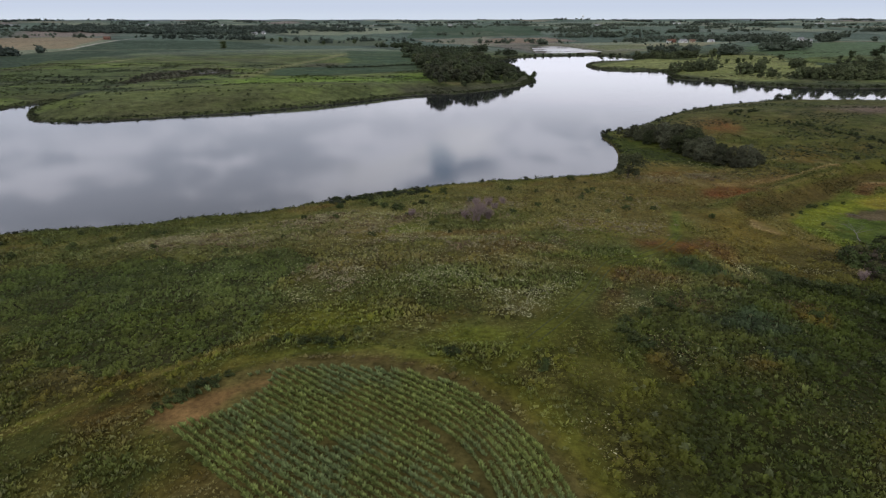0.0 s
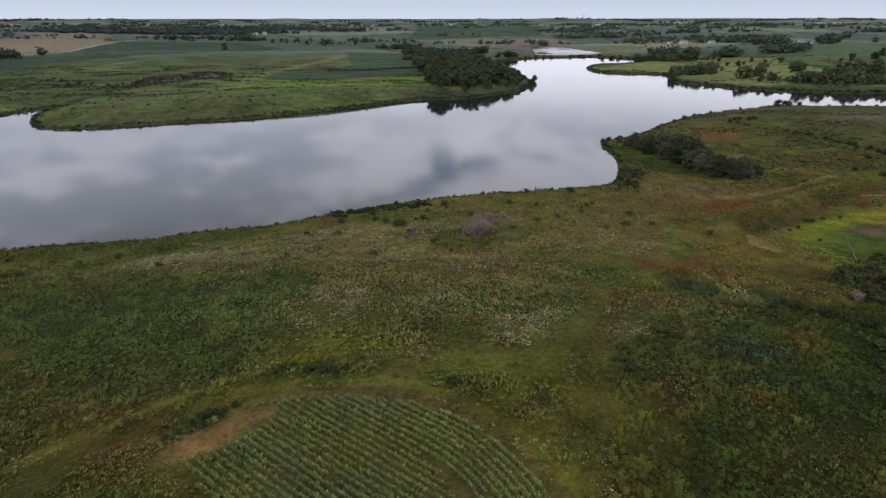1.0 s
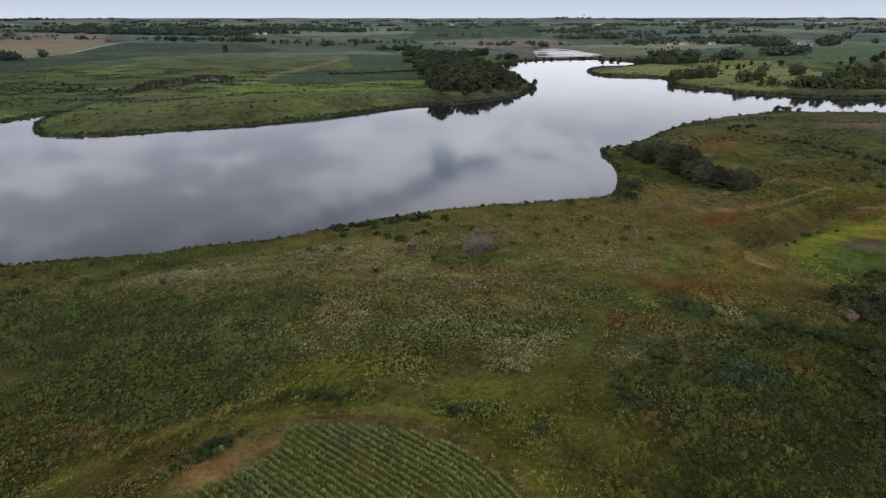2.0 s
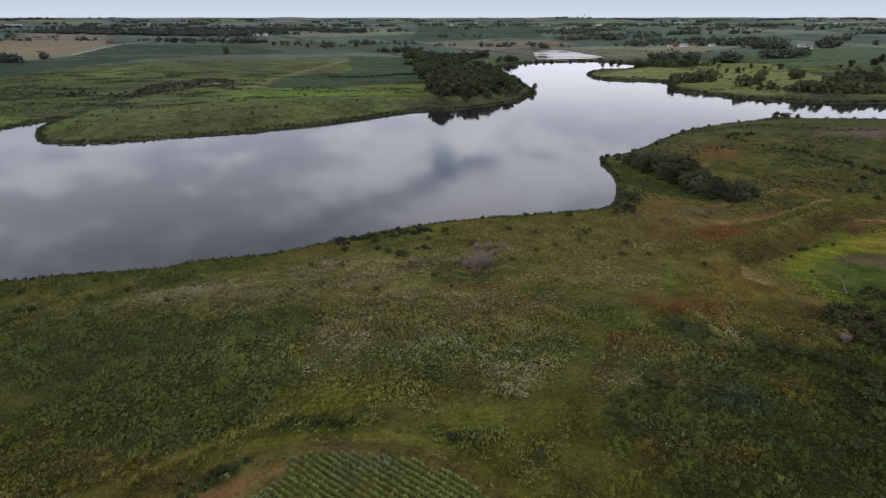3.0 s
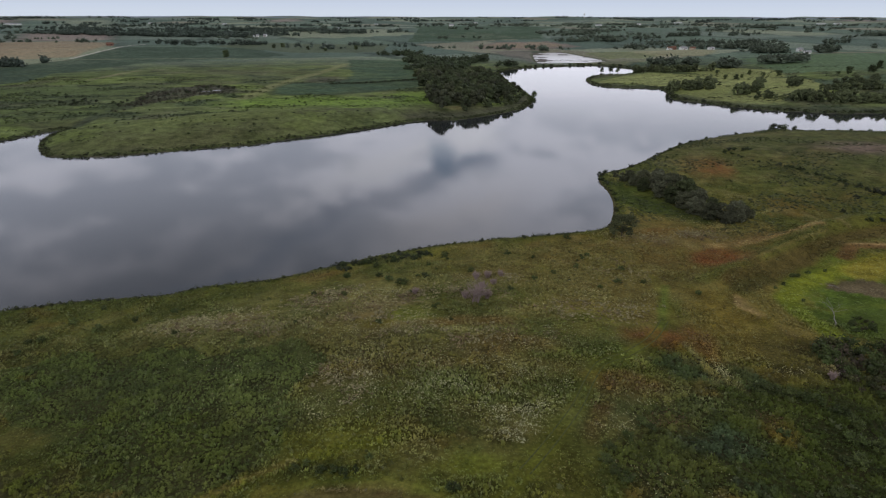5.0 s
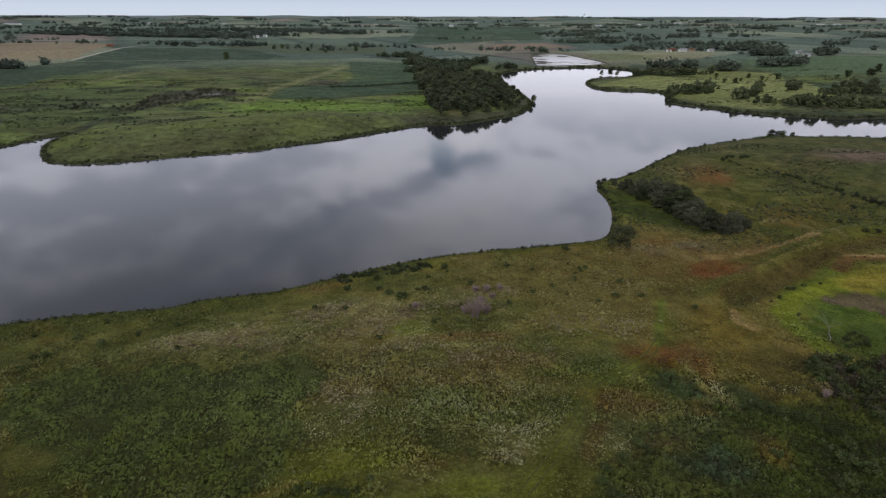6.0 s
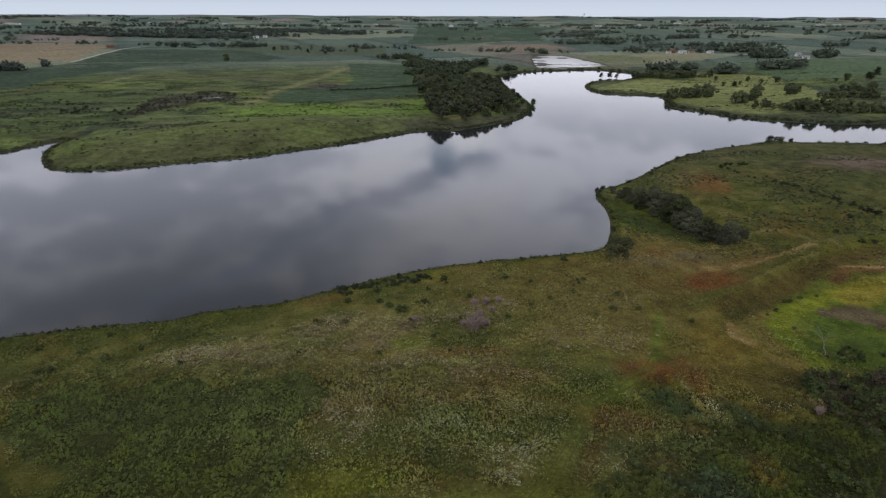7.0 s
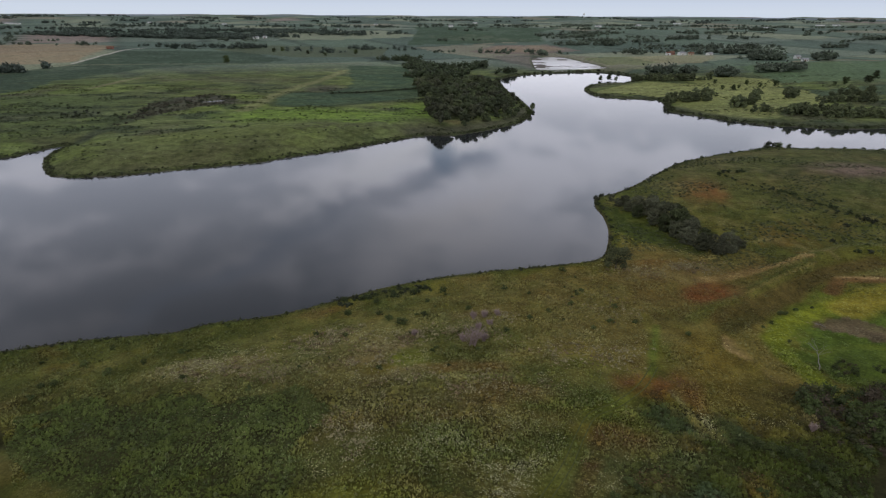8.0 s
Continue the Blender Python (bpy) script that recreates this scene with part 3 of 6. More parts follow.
def cover(x, y):
    """The colour of the plant cover, row by row of points."""
    x, y = np.asarray(x, float), np.asarray(y, float)
    r = np.hypot(x, y)
    wx, wy = x + (fbm(x, y, 10, 11, 4) - 0.5) * 16, y + (fbm(x, y, 10, 12, 4) - 0.5) * 16
    n1, n2, n3 = fbm(x, y, 30, 21), fbm(x, y, 7, 22), fbm(x, y, 90, 23)
    speck = fbm(x, y, 3.2, 29, 3)
    col = np.array(OLIVE)[None, :] * np.ones((len(x), 1))

    def blend(colour, w):
        w = np.clip(w, 0, 1)[:, None]
        return col * (1 - w) + np.array(colour)[None, :] * w

    col = blend(GREEN, smooth(n1, 0.42, 0.7) * 0.8)
    col = blend(STRAW, smooth(n2, 0.58, 0.85) * 0.28)
    col = blend(DEEP, smooth(1 - n2, 0.52, 0.74) * 0.6)
    col = blend(RUST, smooth(fbm(x, y, 16, 27), 0.58, 0.76) * 0.45)
    col = blend(BRIGHT, smooth(fbm(x, y, 12, 30), 0.58, 0.72) * 0.2)
    # across the lake: grazed farmland, dulled in colour for haze, mottled with rushes and scrub
    over = smooth(y - 0.28 * np.abs(x), 165, 215) * (1 - smooth(x, 40, 62) * (1 - smooth(y, 350, 372)))
    streak = fbm(x * 0.55, y, 15, 24)
    col = blend((0.110, 0.124, 0.040), over)
    col = blend((0.048, 0.062, 0.028), over * smooth(streak, 0.47, 0.60) * (0.85 - 0.6 * np.exp(-(((x + 135) * 0.91 + (y - 345) * 0.42) / 120) ** 4 - ((-(x + 135) * 0.42 + (y - 345) * 0.91) / 44) ** 4)))
    col = blend((0.140, 0.170, 0.038), over * smooth(fbm(x * 0.6, y, 38, 25), 0.48, 0.60) * (0.85 - 0.5 * smooth(y, 560, 680)))
    col = blend((0.105, 0.090, 0.048), over * smooth(fbm(x, y, 32, 26), 0.56, 0.72) * 0.5)
    mottle = (0.62 + 0.76 * fbm(x * 0.5, y, 9, 94, 3))[:, None]
    col = col * (1 + (mottle - 1) * over[:, None])
    low_land = smooth(y + 0.3 * x, 240, 285) * (1 - over)
    # patchwork of far fields, paled and blued: aerial haze put into the crop colours
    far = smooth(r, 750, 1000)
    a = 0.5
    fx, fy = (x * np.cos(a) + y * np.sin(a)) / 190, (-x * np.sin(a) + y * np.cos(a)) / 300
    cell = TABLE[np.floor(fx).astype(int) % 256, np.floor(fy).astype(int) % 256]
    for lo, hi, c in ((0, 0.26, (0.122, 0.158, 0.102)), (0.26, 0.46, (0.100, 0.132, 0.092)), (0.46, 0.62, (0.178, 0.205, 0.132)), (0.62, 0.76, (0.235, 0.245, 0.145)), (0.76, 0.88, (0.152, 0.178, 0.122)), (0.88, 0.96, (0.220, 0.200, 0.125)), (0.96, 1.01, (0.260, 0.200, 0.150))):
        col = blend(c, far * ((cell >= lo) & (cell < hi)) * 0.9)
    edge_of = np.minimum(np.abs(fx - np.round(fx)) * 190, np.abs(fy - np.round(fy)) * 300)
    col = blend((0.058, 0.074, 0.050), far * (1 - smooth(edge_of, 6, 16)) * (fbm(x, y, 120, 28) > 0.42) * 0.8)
    col = blend((0.076, 0.092, 0.030), low_land * 0.6)
    col = blend((0.135, 0.104, 0.046), low_land * smooth(fbm(x * 0.7, y, 20, 95), 0.52, 0.66) * 0.5)
    col = blend((0.046, 0.058, 0.022), low_land * smooth(fbm(x * 0.6, y, 11, 96, 4), 0.50, 0.62) * 0.75)
    col = blend((0.120, 0.130, 0.052), low_land * smooth(fbm(x * 0.6, y, 14, 97), 0.55, 0.70) * 0.6)
    patchy, near_land = fbm(x, y, 5.5, 98, 4), (1 - over) * (1 - smooth(r, 330, 400))
    col = blend((0.060, 0.080, 0.022), near_land * smooth(patchy, 0.52, 0.62) * 0.65)
    col = blend((0.205, 0.178, 0.095), near_land * smooth(1 - patchy, 0.55, 0.68) * 0.42)
    for kind, colour, strength, edge, data in ZONES:
        if kind == "oval":
            cx, cy, rx, ry, turn = data
            near_it = np.abs(x - cx) + np.abs(y - cy) < 3.2 * (rx + ry)
            if not near_it.any():
                continue
            k = min(1.0, 0.12 + max(rx, ry) / 22) if max(rx, ry) < 28 else 2.5
            dx, dy = x + (wx - x) * k - cx, y + (wy - y) * k - cy
            u, v = dx * np.cos(turn) + dy * np.sin(turn), -dx * np.sin(turn) + dy * np.cos(turn)
            w = 1 - smooth(np.hypot(u / rx, v / ry), 1 - edge, 1 + edge)
            w = w * (0.58 + 0.42 * smooth(0.5 * speck + 0.5 * patchy, 0.40, 0.56))
        elif kind == "strip":
            wob = 0.25 if edge < 2 else 1.0
            d = line_distance(x + (wx - x) * 0.07 * wob, y + (wy - y) * 0.07 * wob, data)
            w = 1 - smooth(d, edge * 0.5, edge * 1.4)
        else:
            w = inside_of(x + (wx - x) * 0.9, y + (wy - y) * 0.9, data) * (0.80 + 0.20 * smooth(streak, 0.40, 0.52))
        col = blend(colour, w * strength)
    col = col * (1 + (mottle - 1) * 0.6 * (over * (1 - far))[:, None])
    # the sown plot, its mown ring and the bare soil beside it
    d = np.hypot(x - RING_C[0], y - RING_C[1])
    col = blend((0.112, 0.118, 0.036), np.exp(-((d - RING_R + 1.6) / 1.3) ** 2) * smooth(x, -24, -18) * 0.8)
    col = blend((0.108, 0.076, 0.046), np.exp(-((d - RING_R - 0.2 + n2 * 0.6) / 0.9) ** 2) * smooth(x, -24, -14) * (1 - 0.8 * smooth(x, -2, 6)) * 0.9)
    col = blend((0.130, 0.140, 0.030), np.exp(-((d - RING_R - 3.0) / 0.8) ** 2) * smooth(x, -30, -22) * 0.6)
    col = blend(EARTH, np.exp(-((d - RING_R - 0.4) / 0.5) ** 2) * 0.18 * smooth(x, -24, -18))
    col = blend((0.125, 0.108, 0.056), plot_mask(x, y) * 0.85)
    u = ((x + 23.3) * 0.83 + (y - 48.6) * 0.56) / 7.0
    v = (-(x + 23.3) * 0.56 + (y - 48.6) * 0.83) / 2.2
    col = blend(EARTH, (1 - smooth(np.hypot(u, v) + (n2 - 0.5) * 1.8 + (speck - 0.5) * 1.2, 0.5, 1.3)) * 0.9)
    # wet margin
    s = shore(x, y)
    col = blend(MUD, (s < 0) * (y > 866))
    col = blend(DEEP, (1 - smooth(s, 1.5, 6)) * 0.7 * ((s > 0) | (y < 866)))
    col = blend((0.07, 0.06, 0.045), (1 - smooth(s, 0.2, 1.2)) * ((s > 0) | (y < 866)))
    # less blue nearby, bluer across the lake: aerial haze put into the colour
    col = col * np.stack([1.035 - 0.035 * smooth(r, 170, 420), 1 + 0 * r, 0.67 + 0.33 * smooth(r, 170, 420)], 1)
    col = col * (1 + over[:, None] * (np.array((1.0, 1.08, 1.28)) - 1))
    return col * (0.82 + 0.36 * n3)[:, None]


def plot_mask(x, y):
    d = np.hypot(x - RING_C[0], y - RING_C[1])
    side = (x + 18.3) * 0.656 + (y - 36.7) * 0.755  # beyond the plot's straight edge
    return (d < RING_R) * (side > 0) * 1.0


# ---- the ground: one sheet out to the horizon ----
def graded(near_lo, near_hi, step, mid_lo, mid_hi, mid_step, lo, hi, grow):
    v = list(np.arange(near_lo, near_hi, step))
    w = list(np.arange(v[-1] + mid_step, mid_hi, mid_step))
    v += w
    s = mid_step
    while v[-1] < hi:
        s = min(s * grow, 70)
        v.append(v[-1] + s)
    left = list(np.arange(near_lo - mid_step, mid_lo, -mid_step))
    s, last = mid_step, left[-1] if left else near_lo
    while last > lo:
        s = min(s * grow, 70)
        last -= s
        left.append(last)
    return np.array(left[::-1] + v)


def mesh_from(name, verts, faces, tint=None, material=None, smooth_faces=False):
    """A mesh from arrays of places and of triangles or quads."""
    me = bpy.data.meshes.new(name)
    verts, faces = np.asarray(verts, np.float32), np.asarray(faces, np.int32)
    k = faces.shape[1]
    me.vertices.add(len(verts))
    me.vertices.foreach_set("co", verts.ravel())
    me.loops.add(faces.size)
    me.loops.foreach_set("vertex_index", faces.ravel())
    me.polygons.add(len(faces))
    me.polygons.foreach_set("loop_start", np.arange(0, faces.size, k, dtype=np.int32))
    me.polygons.foreach_set("use_smooth", np.full(len(faces), smooth_faces))
    if tint is not None:
        at = me.attributes.new("tint", "FLOAT_COLOR", "POINT")
        rgba = np.ones((len(verts), 4), np.float32)
        rgba[:, :3] = tint
        at.data.foreach_set("color", rgba.ravel())
    me.update(calc_edges=True)
    if material:
        me.materials.append(material)
    return me


SCAR = np.array([(72.0, 124), (72.0, 120), (71.6, 114.5)])


def mown(x, y):
    """How short the plants stand: 1 on tracks, on the ring round the plot and on bare soil."""
    d = np.hypot(x - RING_C[0], y - RING_C[1])
    w = np.exp(-((d - RING_R - 1.6) / 1.6) ** 2) * smooth(x, -32, -24)
    rut = np.abs(line_distance(x, y, TRACK_LINE) - 0.75)
    w = np.maximum(w, 0.4 * (1 - smooth(rut, 0.9, 1.8)))
    w = np.maximum(w, 1.25 * (1 - smooth(rut, 0.34, 0.62)))
    w = np.maximum(w, plot_mask(x, y))
    w = np.maximum(w, 0.55 * (1 - smooth(np.hypot((x - 1) / 19, (y - 60.5) / 4.0), 0.7, 1.15)))
    w = np.maximum(w, 0.6 * (1 - smooth(np.hypot((x + 17) / 10, (y - 64.5 - 0.12 * (x + 17)) / 3.4), 0.7, 1.15)))
    w = np.maximum(w, 0.4 * (1 - smooth(np.hypot((x - 18) / 6 + (y - 56) * 0.05, (y - 56) / 15), 0.7, 1.2)))
    w = np.maximum(w, 0.45 * (1 - smooth(line_distance(x, y, np.array(TRAIL)), 0.4, 0.9)))
    scar = line_distance(x, y, SCAR) + (fbm(x, y, 2.5, 93) - 0.5) * 3.2
    w = np.maximum(w, 1.3 * (1 - smooth(scar, 1.3, 2.2)))
    w = np.maximum(w, 0.9 * (1 - smooth(np.hypot((x - 112) / 33, (y - 129) / 25), 0.85, 1.1)) * smooth(line_distance(x, y, DYKE), 7.0, 10.0))
    u = ((x + 23.3) * 0.83 + (y - 48.6) * 0.56) / 7.0
    v = (-(x + 23.3) * 0.56 + (y - 48.6) * 0.83) / 2.2
    return np.maximum(w, 1 - smooth(np.hypot(u, v) + (fbm(x, y, 3, 59) - 0.5) * 1.4, 0.6, 1.3))


TRACK_LINE = rounded(TRACK, False, 6)


def weed_share(x, y):
    """Where the tall bushy weeds stand."""
    w = smooth(fbm(x, y, 11, 61), 0.5, 0.68) * 0.5
    bed = inside_of(x + (fbm(x, y, 9, 64) - 0.5) * 14, y + (fbm(x, y, 9, 69) - 0.5) * 14, np.array(WEED_BED, float))
    w = np.maximum(w, bed * 0.97)
    slope = inside_of(x + (fbm(x, y, 6, 70) - 0.5) * 7, y + (fbm(x, y, 6, 71) - 0.5) * 7, np.array(WEED_SLOPE, float))
    w = np.maximum(w, slope * (0.55 + 0.45 * smooth(fbm(x, y, 7, 72), 0.40, 0.55)))
    for cx, cy, rx, ry in ((72, 78, 14, 12), (40, 63, 9, 5), (44, 88, 6, 9), (42, 54, 6, 4), (66, 84, 16, 6), (-14, 60, 8, 2.5), (25, 58, 4, 7), (-66, 56, 20, 9)):
        w = np.maximum(w, 1 - smooth(np.hypot((x - cx) / rx, (y - cy) / ry) + (fbm(x, y, 6, 63) - 0.5) * 0.8, 0.75, 1.15))
    return w * (1 - mown(x, y)) * (plot_mask(x, y) < 0.5)


XS = graded(-120, 150, 1.2, -520, 700, 4.5, -5200, 5200, 1.07)
YS = graded(28, 190, 1.2, -60, 900, 4.0, -900, 5000, 1.05)
tx, ty = np.meshgrid(XS, YS, indexing="ij")
tz = height(tx.ravel(), ty.ravel())
nx, ny = tx.shape
idx = np.arange(nx * ny).reshape(nx, ny)
quads = np.stack([idx[:-1, :-1], idx[1:, :-1], idx[1:, 1:], idx[:-1, 1:]], -1).reshape(-1, 4)
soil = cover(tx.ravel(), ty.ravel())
# dark litter plus painted shade between the plants, deepest under the tall weeds
under_shade = (0.45 + 0.4 * weed_share(tx.ravel(), ty.ravel())) * (1 - 0.85 * smooth(ty.ravel(), 92, 112)) * (1 - smooth(np.hypot(tx.ravel(), ty.ravel()), 140, 260)) * (1 - np.clip(mown(tx.ravel(), ty.ravel()), 0, 1))
soil = soil * (1 - under_shade)[:, None] + np.array((0.034, 0.032, 0.015)) * under_shade[:, None]
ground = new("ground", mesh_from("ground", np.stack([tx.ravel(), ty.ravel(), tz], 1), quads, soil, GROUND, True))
tagged(ground, "rolling green and olive meadow with sown fields to the horizon", "ground", kind="structure")

# lake surface
water = new("water", mesh_from("water", [(-420, 50, 0), (702, 50, 0), (702, 1150, 0), (-420, 1150, 0)], [(0, 1, 2, 3)], None, WATER))
tagged(water, "calm grey lake water that mirrors an overcast sky", "lake", kind="structure")


# ---- plants: leaf clumps ----
def part(name, mesh, parent=None, label=""):
    ob = new(name, mesh)
    ob.parent = parent
    return tagged(ob, label)


def leaf_faces(base, side, tip, width):
    """Diamond leaves: from the foot, out over two shoulders, to the tip. Returns places (n*4, 3) and triangles."""
    mid = base * 0.45 + tip * 0.55
    v = np.stack([base, mid - side * width[:, None], tip, mid + side * width[:, None]], 1)
    n = len(base)
    f = (np.arange(n) * 4)[:, None, None] + np.array([[0, 1, 2], [0, 2, 3]])[None]
    return v.reshape(-1, 3), f.reshape(-1, 3)


def clump_template(seed, leaves=8, spread=0.5, rise=0.6, width=0.16):
    """A tuft of unit size: leaves that lean out of one root."""
    g = np.random.default_rng(seed)
    a = g.uniform(0, 2 * np.pi, leaves)
    out = g.uniform(0.25, 1.0, leaves) * spread
    top = g.uniform(0.35, 1.0, leaves) * rise
    base = np.stack([np.cos(a) * out * 0.25, np.sin(a) * out * 0.25, top * 0.15], 1)
    tip = np.stack([np.cos(a) * out, np.sin(a) * out, top], 1)
    b = a + np.pi / 2 + g.uniform(-0.5, 0.5, leaves)
    side = np.stack([np.cos(b), np.sin(b), g.uniform(-0.3, 0.3, leaves)], 1)
    return leaf_faces(base, side, tip, width * g.uniform(0.7, 1.3, leaves))


def scatter(name, templates, x, y, z, size, tall, tint, material, shade=(0.75, 1.25)):
    """One joined mesh of many tufts."""
    vs, fs, cs, start = [], [], [], 0
    pick = rng.integers(0, len(templates), len(x))
    turn = rng.uniform(0, 2 * np.pi, len(x))
    for k, (tv, tf) in enumerate(templates):
        m = np.nonzero(pick == k)[0]
        c, s_ = np.cos(turn[m])[:, None], np.sin(turn[m])[:, None]
        px = (tv[:, 0] * c - tv[:, 1] * s_) * size[m][:, None] + x[m][:, None]
        py = (tv[:, 0] * s_ + tv[:, 1] * c) * size[m][:, None] + y[m][:, None]
        pz = tv[:, 2] * (size * tall)[m][:, None] + z[m][:, None]
        vs.append(np.stack([px, py, pz], -1).reshape(-1, 3))
        fs.append((tf[None] + (np.arange(len(m)) * len(tv))[:, None, None] + start).reshape(-1, 3))
        leafy = rng.uniform(*shade, (len(m), len(tv) // 4, 1)).repeat(4, 1)
        cs.append((tint[m][:, None, :] * leafy).reshape(-1, 3))
        start += len(m) * len(tv)
    return mesh_from(name, np.vstack(vs), np.vstack(fs), np.vstack(cs), material)


def jitter_points(x0, x1, y0, y1, step):
    gx_, gy_ = np.meshgrid(np.arange(x0, x1, step), np.arange(y0, y1, step), indexing="ij")
    n = gx_.size
    return gx_.ravel() + rng.uniform(-0.6, 0.6, n) * step, gy_.ravel() + rng.uniform(-0.6, 0.6, n) * step


TUFTS = [clump_template(100 + k, 8, 0.72, 0.55, 0.115) for k in range(8)]
BROAD = [clump_template(200 + k, 9, 0.72, 0.60, 0.165) for k in range(6)]


def meadow(name, label, x0, x1, y0, y1, step, size, keep, tall=1.0):
    x, y = jitter_points(x0, x1, y0, y1, step)
    ok = (rng.random(len(x)) < keep(x, y)) & (shore(x, y) > 0.5)
    x, y = x[ok], y[ok]
    short = mown(x, y)
    ok = (rng.random(len(x)) > np.maximum(short * 0.8, 0.75 * weed_share(x, y))) & (plot_mask(x, y) < 0.5)
    x, y, short = x[ok], y[ok], short[ok]
    lush = fbm(x, y, 5, 31)
    coarse = smooth(fbm(x, y, 12, 35, 4), 0.38, 0.62)
    sz = size * rng.uniform(0.55, 1.35, len(x)) * (0.42 + 0.35 * coarse + 0.8 * lush * (0.5 + 0.5 * coarse))
    th = tall * (1 - 0.75 * short) * (0.45 + 0.55 * coarse + 0.9 * fbm(x, y, 6, 33))
    col = cover(x, y) * np.array((1.26, 1.36, 1.22) if y1 < 95 else (1.14, 1.22, 1.10)) * (1 + rng.uniform(-0.20, 0.22, (len(x), 1)) * (0.4 + 0.6 * coarse)[:, None]) * (0.82 + 0.70 * lush)[:, None]
    col = 0.84 * col + 0.16 * col.mean(1, keepdims=True) * np.array((1.08, 1.20, 0.90))
    k = 0.28 if y1 < 95 else 0.16
    speck = rng.random(len(x)) < 0.13 * (1 - np.clip(short, 0, 0.9))
    col[speck] = col[speck] * (1 - k) + np.array((0.30, 0.31, 0.17)) * k
    dark = rng.random(len(x)) < 0.16
    col[dark] *= 0.62 if y1 < 95 else 0.75
    dry = rng.random(len(x)) < 0.08
    col[dry] = col[dry] * (1 - k) + np.array((0.23, 0.185, 0.095)) * k
    ob = new(name, scatter(name, TUFTS + BROAD[:2], x, y, height(x, y) - 0.04, sz, th, col, LEAF, (0.84, 1.16)))
    return tagged(ob, label, "meadow plants", kind="stuff")


meadow("meadow_weeds", "dense knee-high green and olive weeds on the mound", -95, 95, 30, 92, 0.50, 0.58, lambda x, y: np.abs(x) < 0.86 * y + 10)
meadow("meadow_weeds", "rough mixed grasses and weeds sloping to the lake", -130, 150, 92, 184, 0.64, 0.72, lambda x, y: (np.abs(x) < 0.86 * y + 10) * (1 - smooth(x + 0.6 * (y - 150), 105, 150)) * (1 - smooth(y - 0.15 * x, 150, 185)), 0.7)
meadow("dyke_grass", "tawny grass on the dyke and the land behind it", 52, 190, 120, 250, 1.15, 0.95, lambda x, y: smooth(y + 0.5 * x, 195, 235) * (1 - smooth(y + 0.3 * x, 255, 290)), 0.45)
meadow("peninsula_grass", "olive and rust grassland on the low peninsula", 62, 300, 150, 362, 1.9, 1.1, lambda x, y: smooth(y + 0.3 * x, 250, 290) * 0.9, 0.22)
meadow("far_shore_grass", "mottled green rough grass on the opposite shore", -420, 20, 278, 640, 4.3, 1.6, lambda x, y: inside_of(x, y, SOY_WEST) == 0, 0.14)
meadow("east_shore_grass", "yellow-green meadow grass on the eastern shore", 150, 480, 425, 760, 5.0, 1.8, lambda x, y: x * 0 + 1, 0.14)


def flower_patch(name, label, colour, patches, size, lift):
    """Flower heads over several oval drifts: cx, cy, rx, ry, how many."""
    xs, ys = [], []
    for cx, cy, rx, ry, n in patches:
        a, r = rng.uniform(0, 2 * np.pi, n), np.sqrt(rng.random(n)) * rng.uniform(0.5, 1.15, n)
        xs.append(cx + np.cos(a) * r * rx)
        ys.append(cy + np.sin(a) * r * ry)
    x, y = np.concatenate(xs), np.concatenate(ys)
    ok = (0.55 * fbm(x, y, 1.6, 41) + 0.45 * fbm(x, y, 6.0, 43) > rng.uniform(0.40, 0.58, len(x))) & (mown(x, y) < 0.5)
    x, y = x[ok], y[ok]
    heads = [clump_template(300 + k, 3, 0.8, 0.35, 0.45) for k in range(4)]
    col = np.array(colour)[None] * rng.uniform(0.6, 1.25, (len(x), 1))
    sz = size * rng.uniform(0.6, 1.4, len(x))
    z = height(x, y) + lift * rng.uniform(0.6, 1.3, len(x))
    return tagged(new(name, scatter(name, heads, x, y, z, sz, np.ones(len(x)), col, LEAF)), label, "wildflowers", kind="stuff")


flower_patch("white_wildflowers", "drifts of small white wildflowers in the meadow", (0.50, 0.49, 0.29),
             [(0, 82, 32, 16, 3000), (-6, 102, 26, 11, 1500), (22, 96, 18, 9, 800), (10.5, 64.8, 5.0, 4.2, 1050), (10.2, 71, 6.2, 6.6, 1700), (-2, 78, 9, 5, 420), (2, 78, 7, 3, 420), (-16, 77, 6, 7, 700), (16, 74, 4, 5, 300), (-2, 72, 14, 5, 240), (-6, 104, 12, 6, 300), (-44, 90, 14, 5, 200), (20, 79, 3, 4, 120), (24, 68, 3, 3, 160), (32, 76, 6, 4, 160), (14.5, 41, 3, 5, 60), (30, 58, 10, 8, 160), (-34, 84, 10, 6, 260)], 0.14, 0.5)
flower_patch("pale_seed_heads", "pale dry seed heads over the grass", (0.45, 0.43, 0.22),
             [(-58, 108, 8, 6, 1300), (-47, 111, 9, 7, 1400), (-22, 118, 12, 9, 2000), (-32, 112, 10, 6, 800), (-10, 109, 11, 8, 1300), (-17, 83, 7, 7, 420), (-12, 122, 4, 2, 200), (-19, 73, 4, 4, 350), (-12, 98, 14, 10, 900), (30, 114, 18, 7, 900), (50, 86, 1.4, 6, 240), (60, 172, 16, 6, 600), (88, 186, 16, 8, 700),
              (14, 130, 26, 10, 700), (42, 122, 14, 8, 600), (11, 85, 14, 5, 500), (64, 88, 6, 3, 200), (26, 68, 4, 3, 200)], 0.18, 0.5)
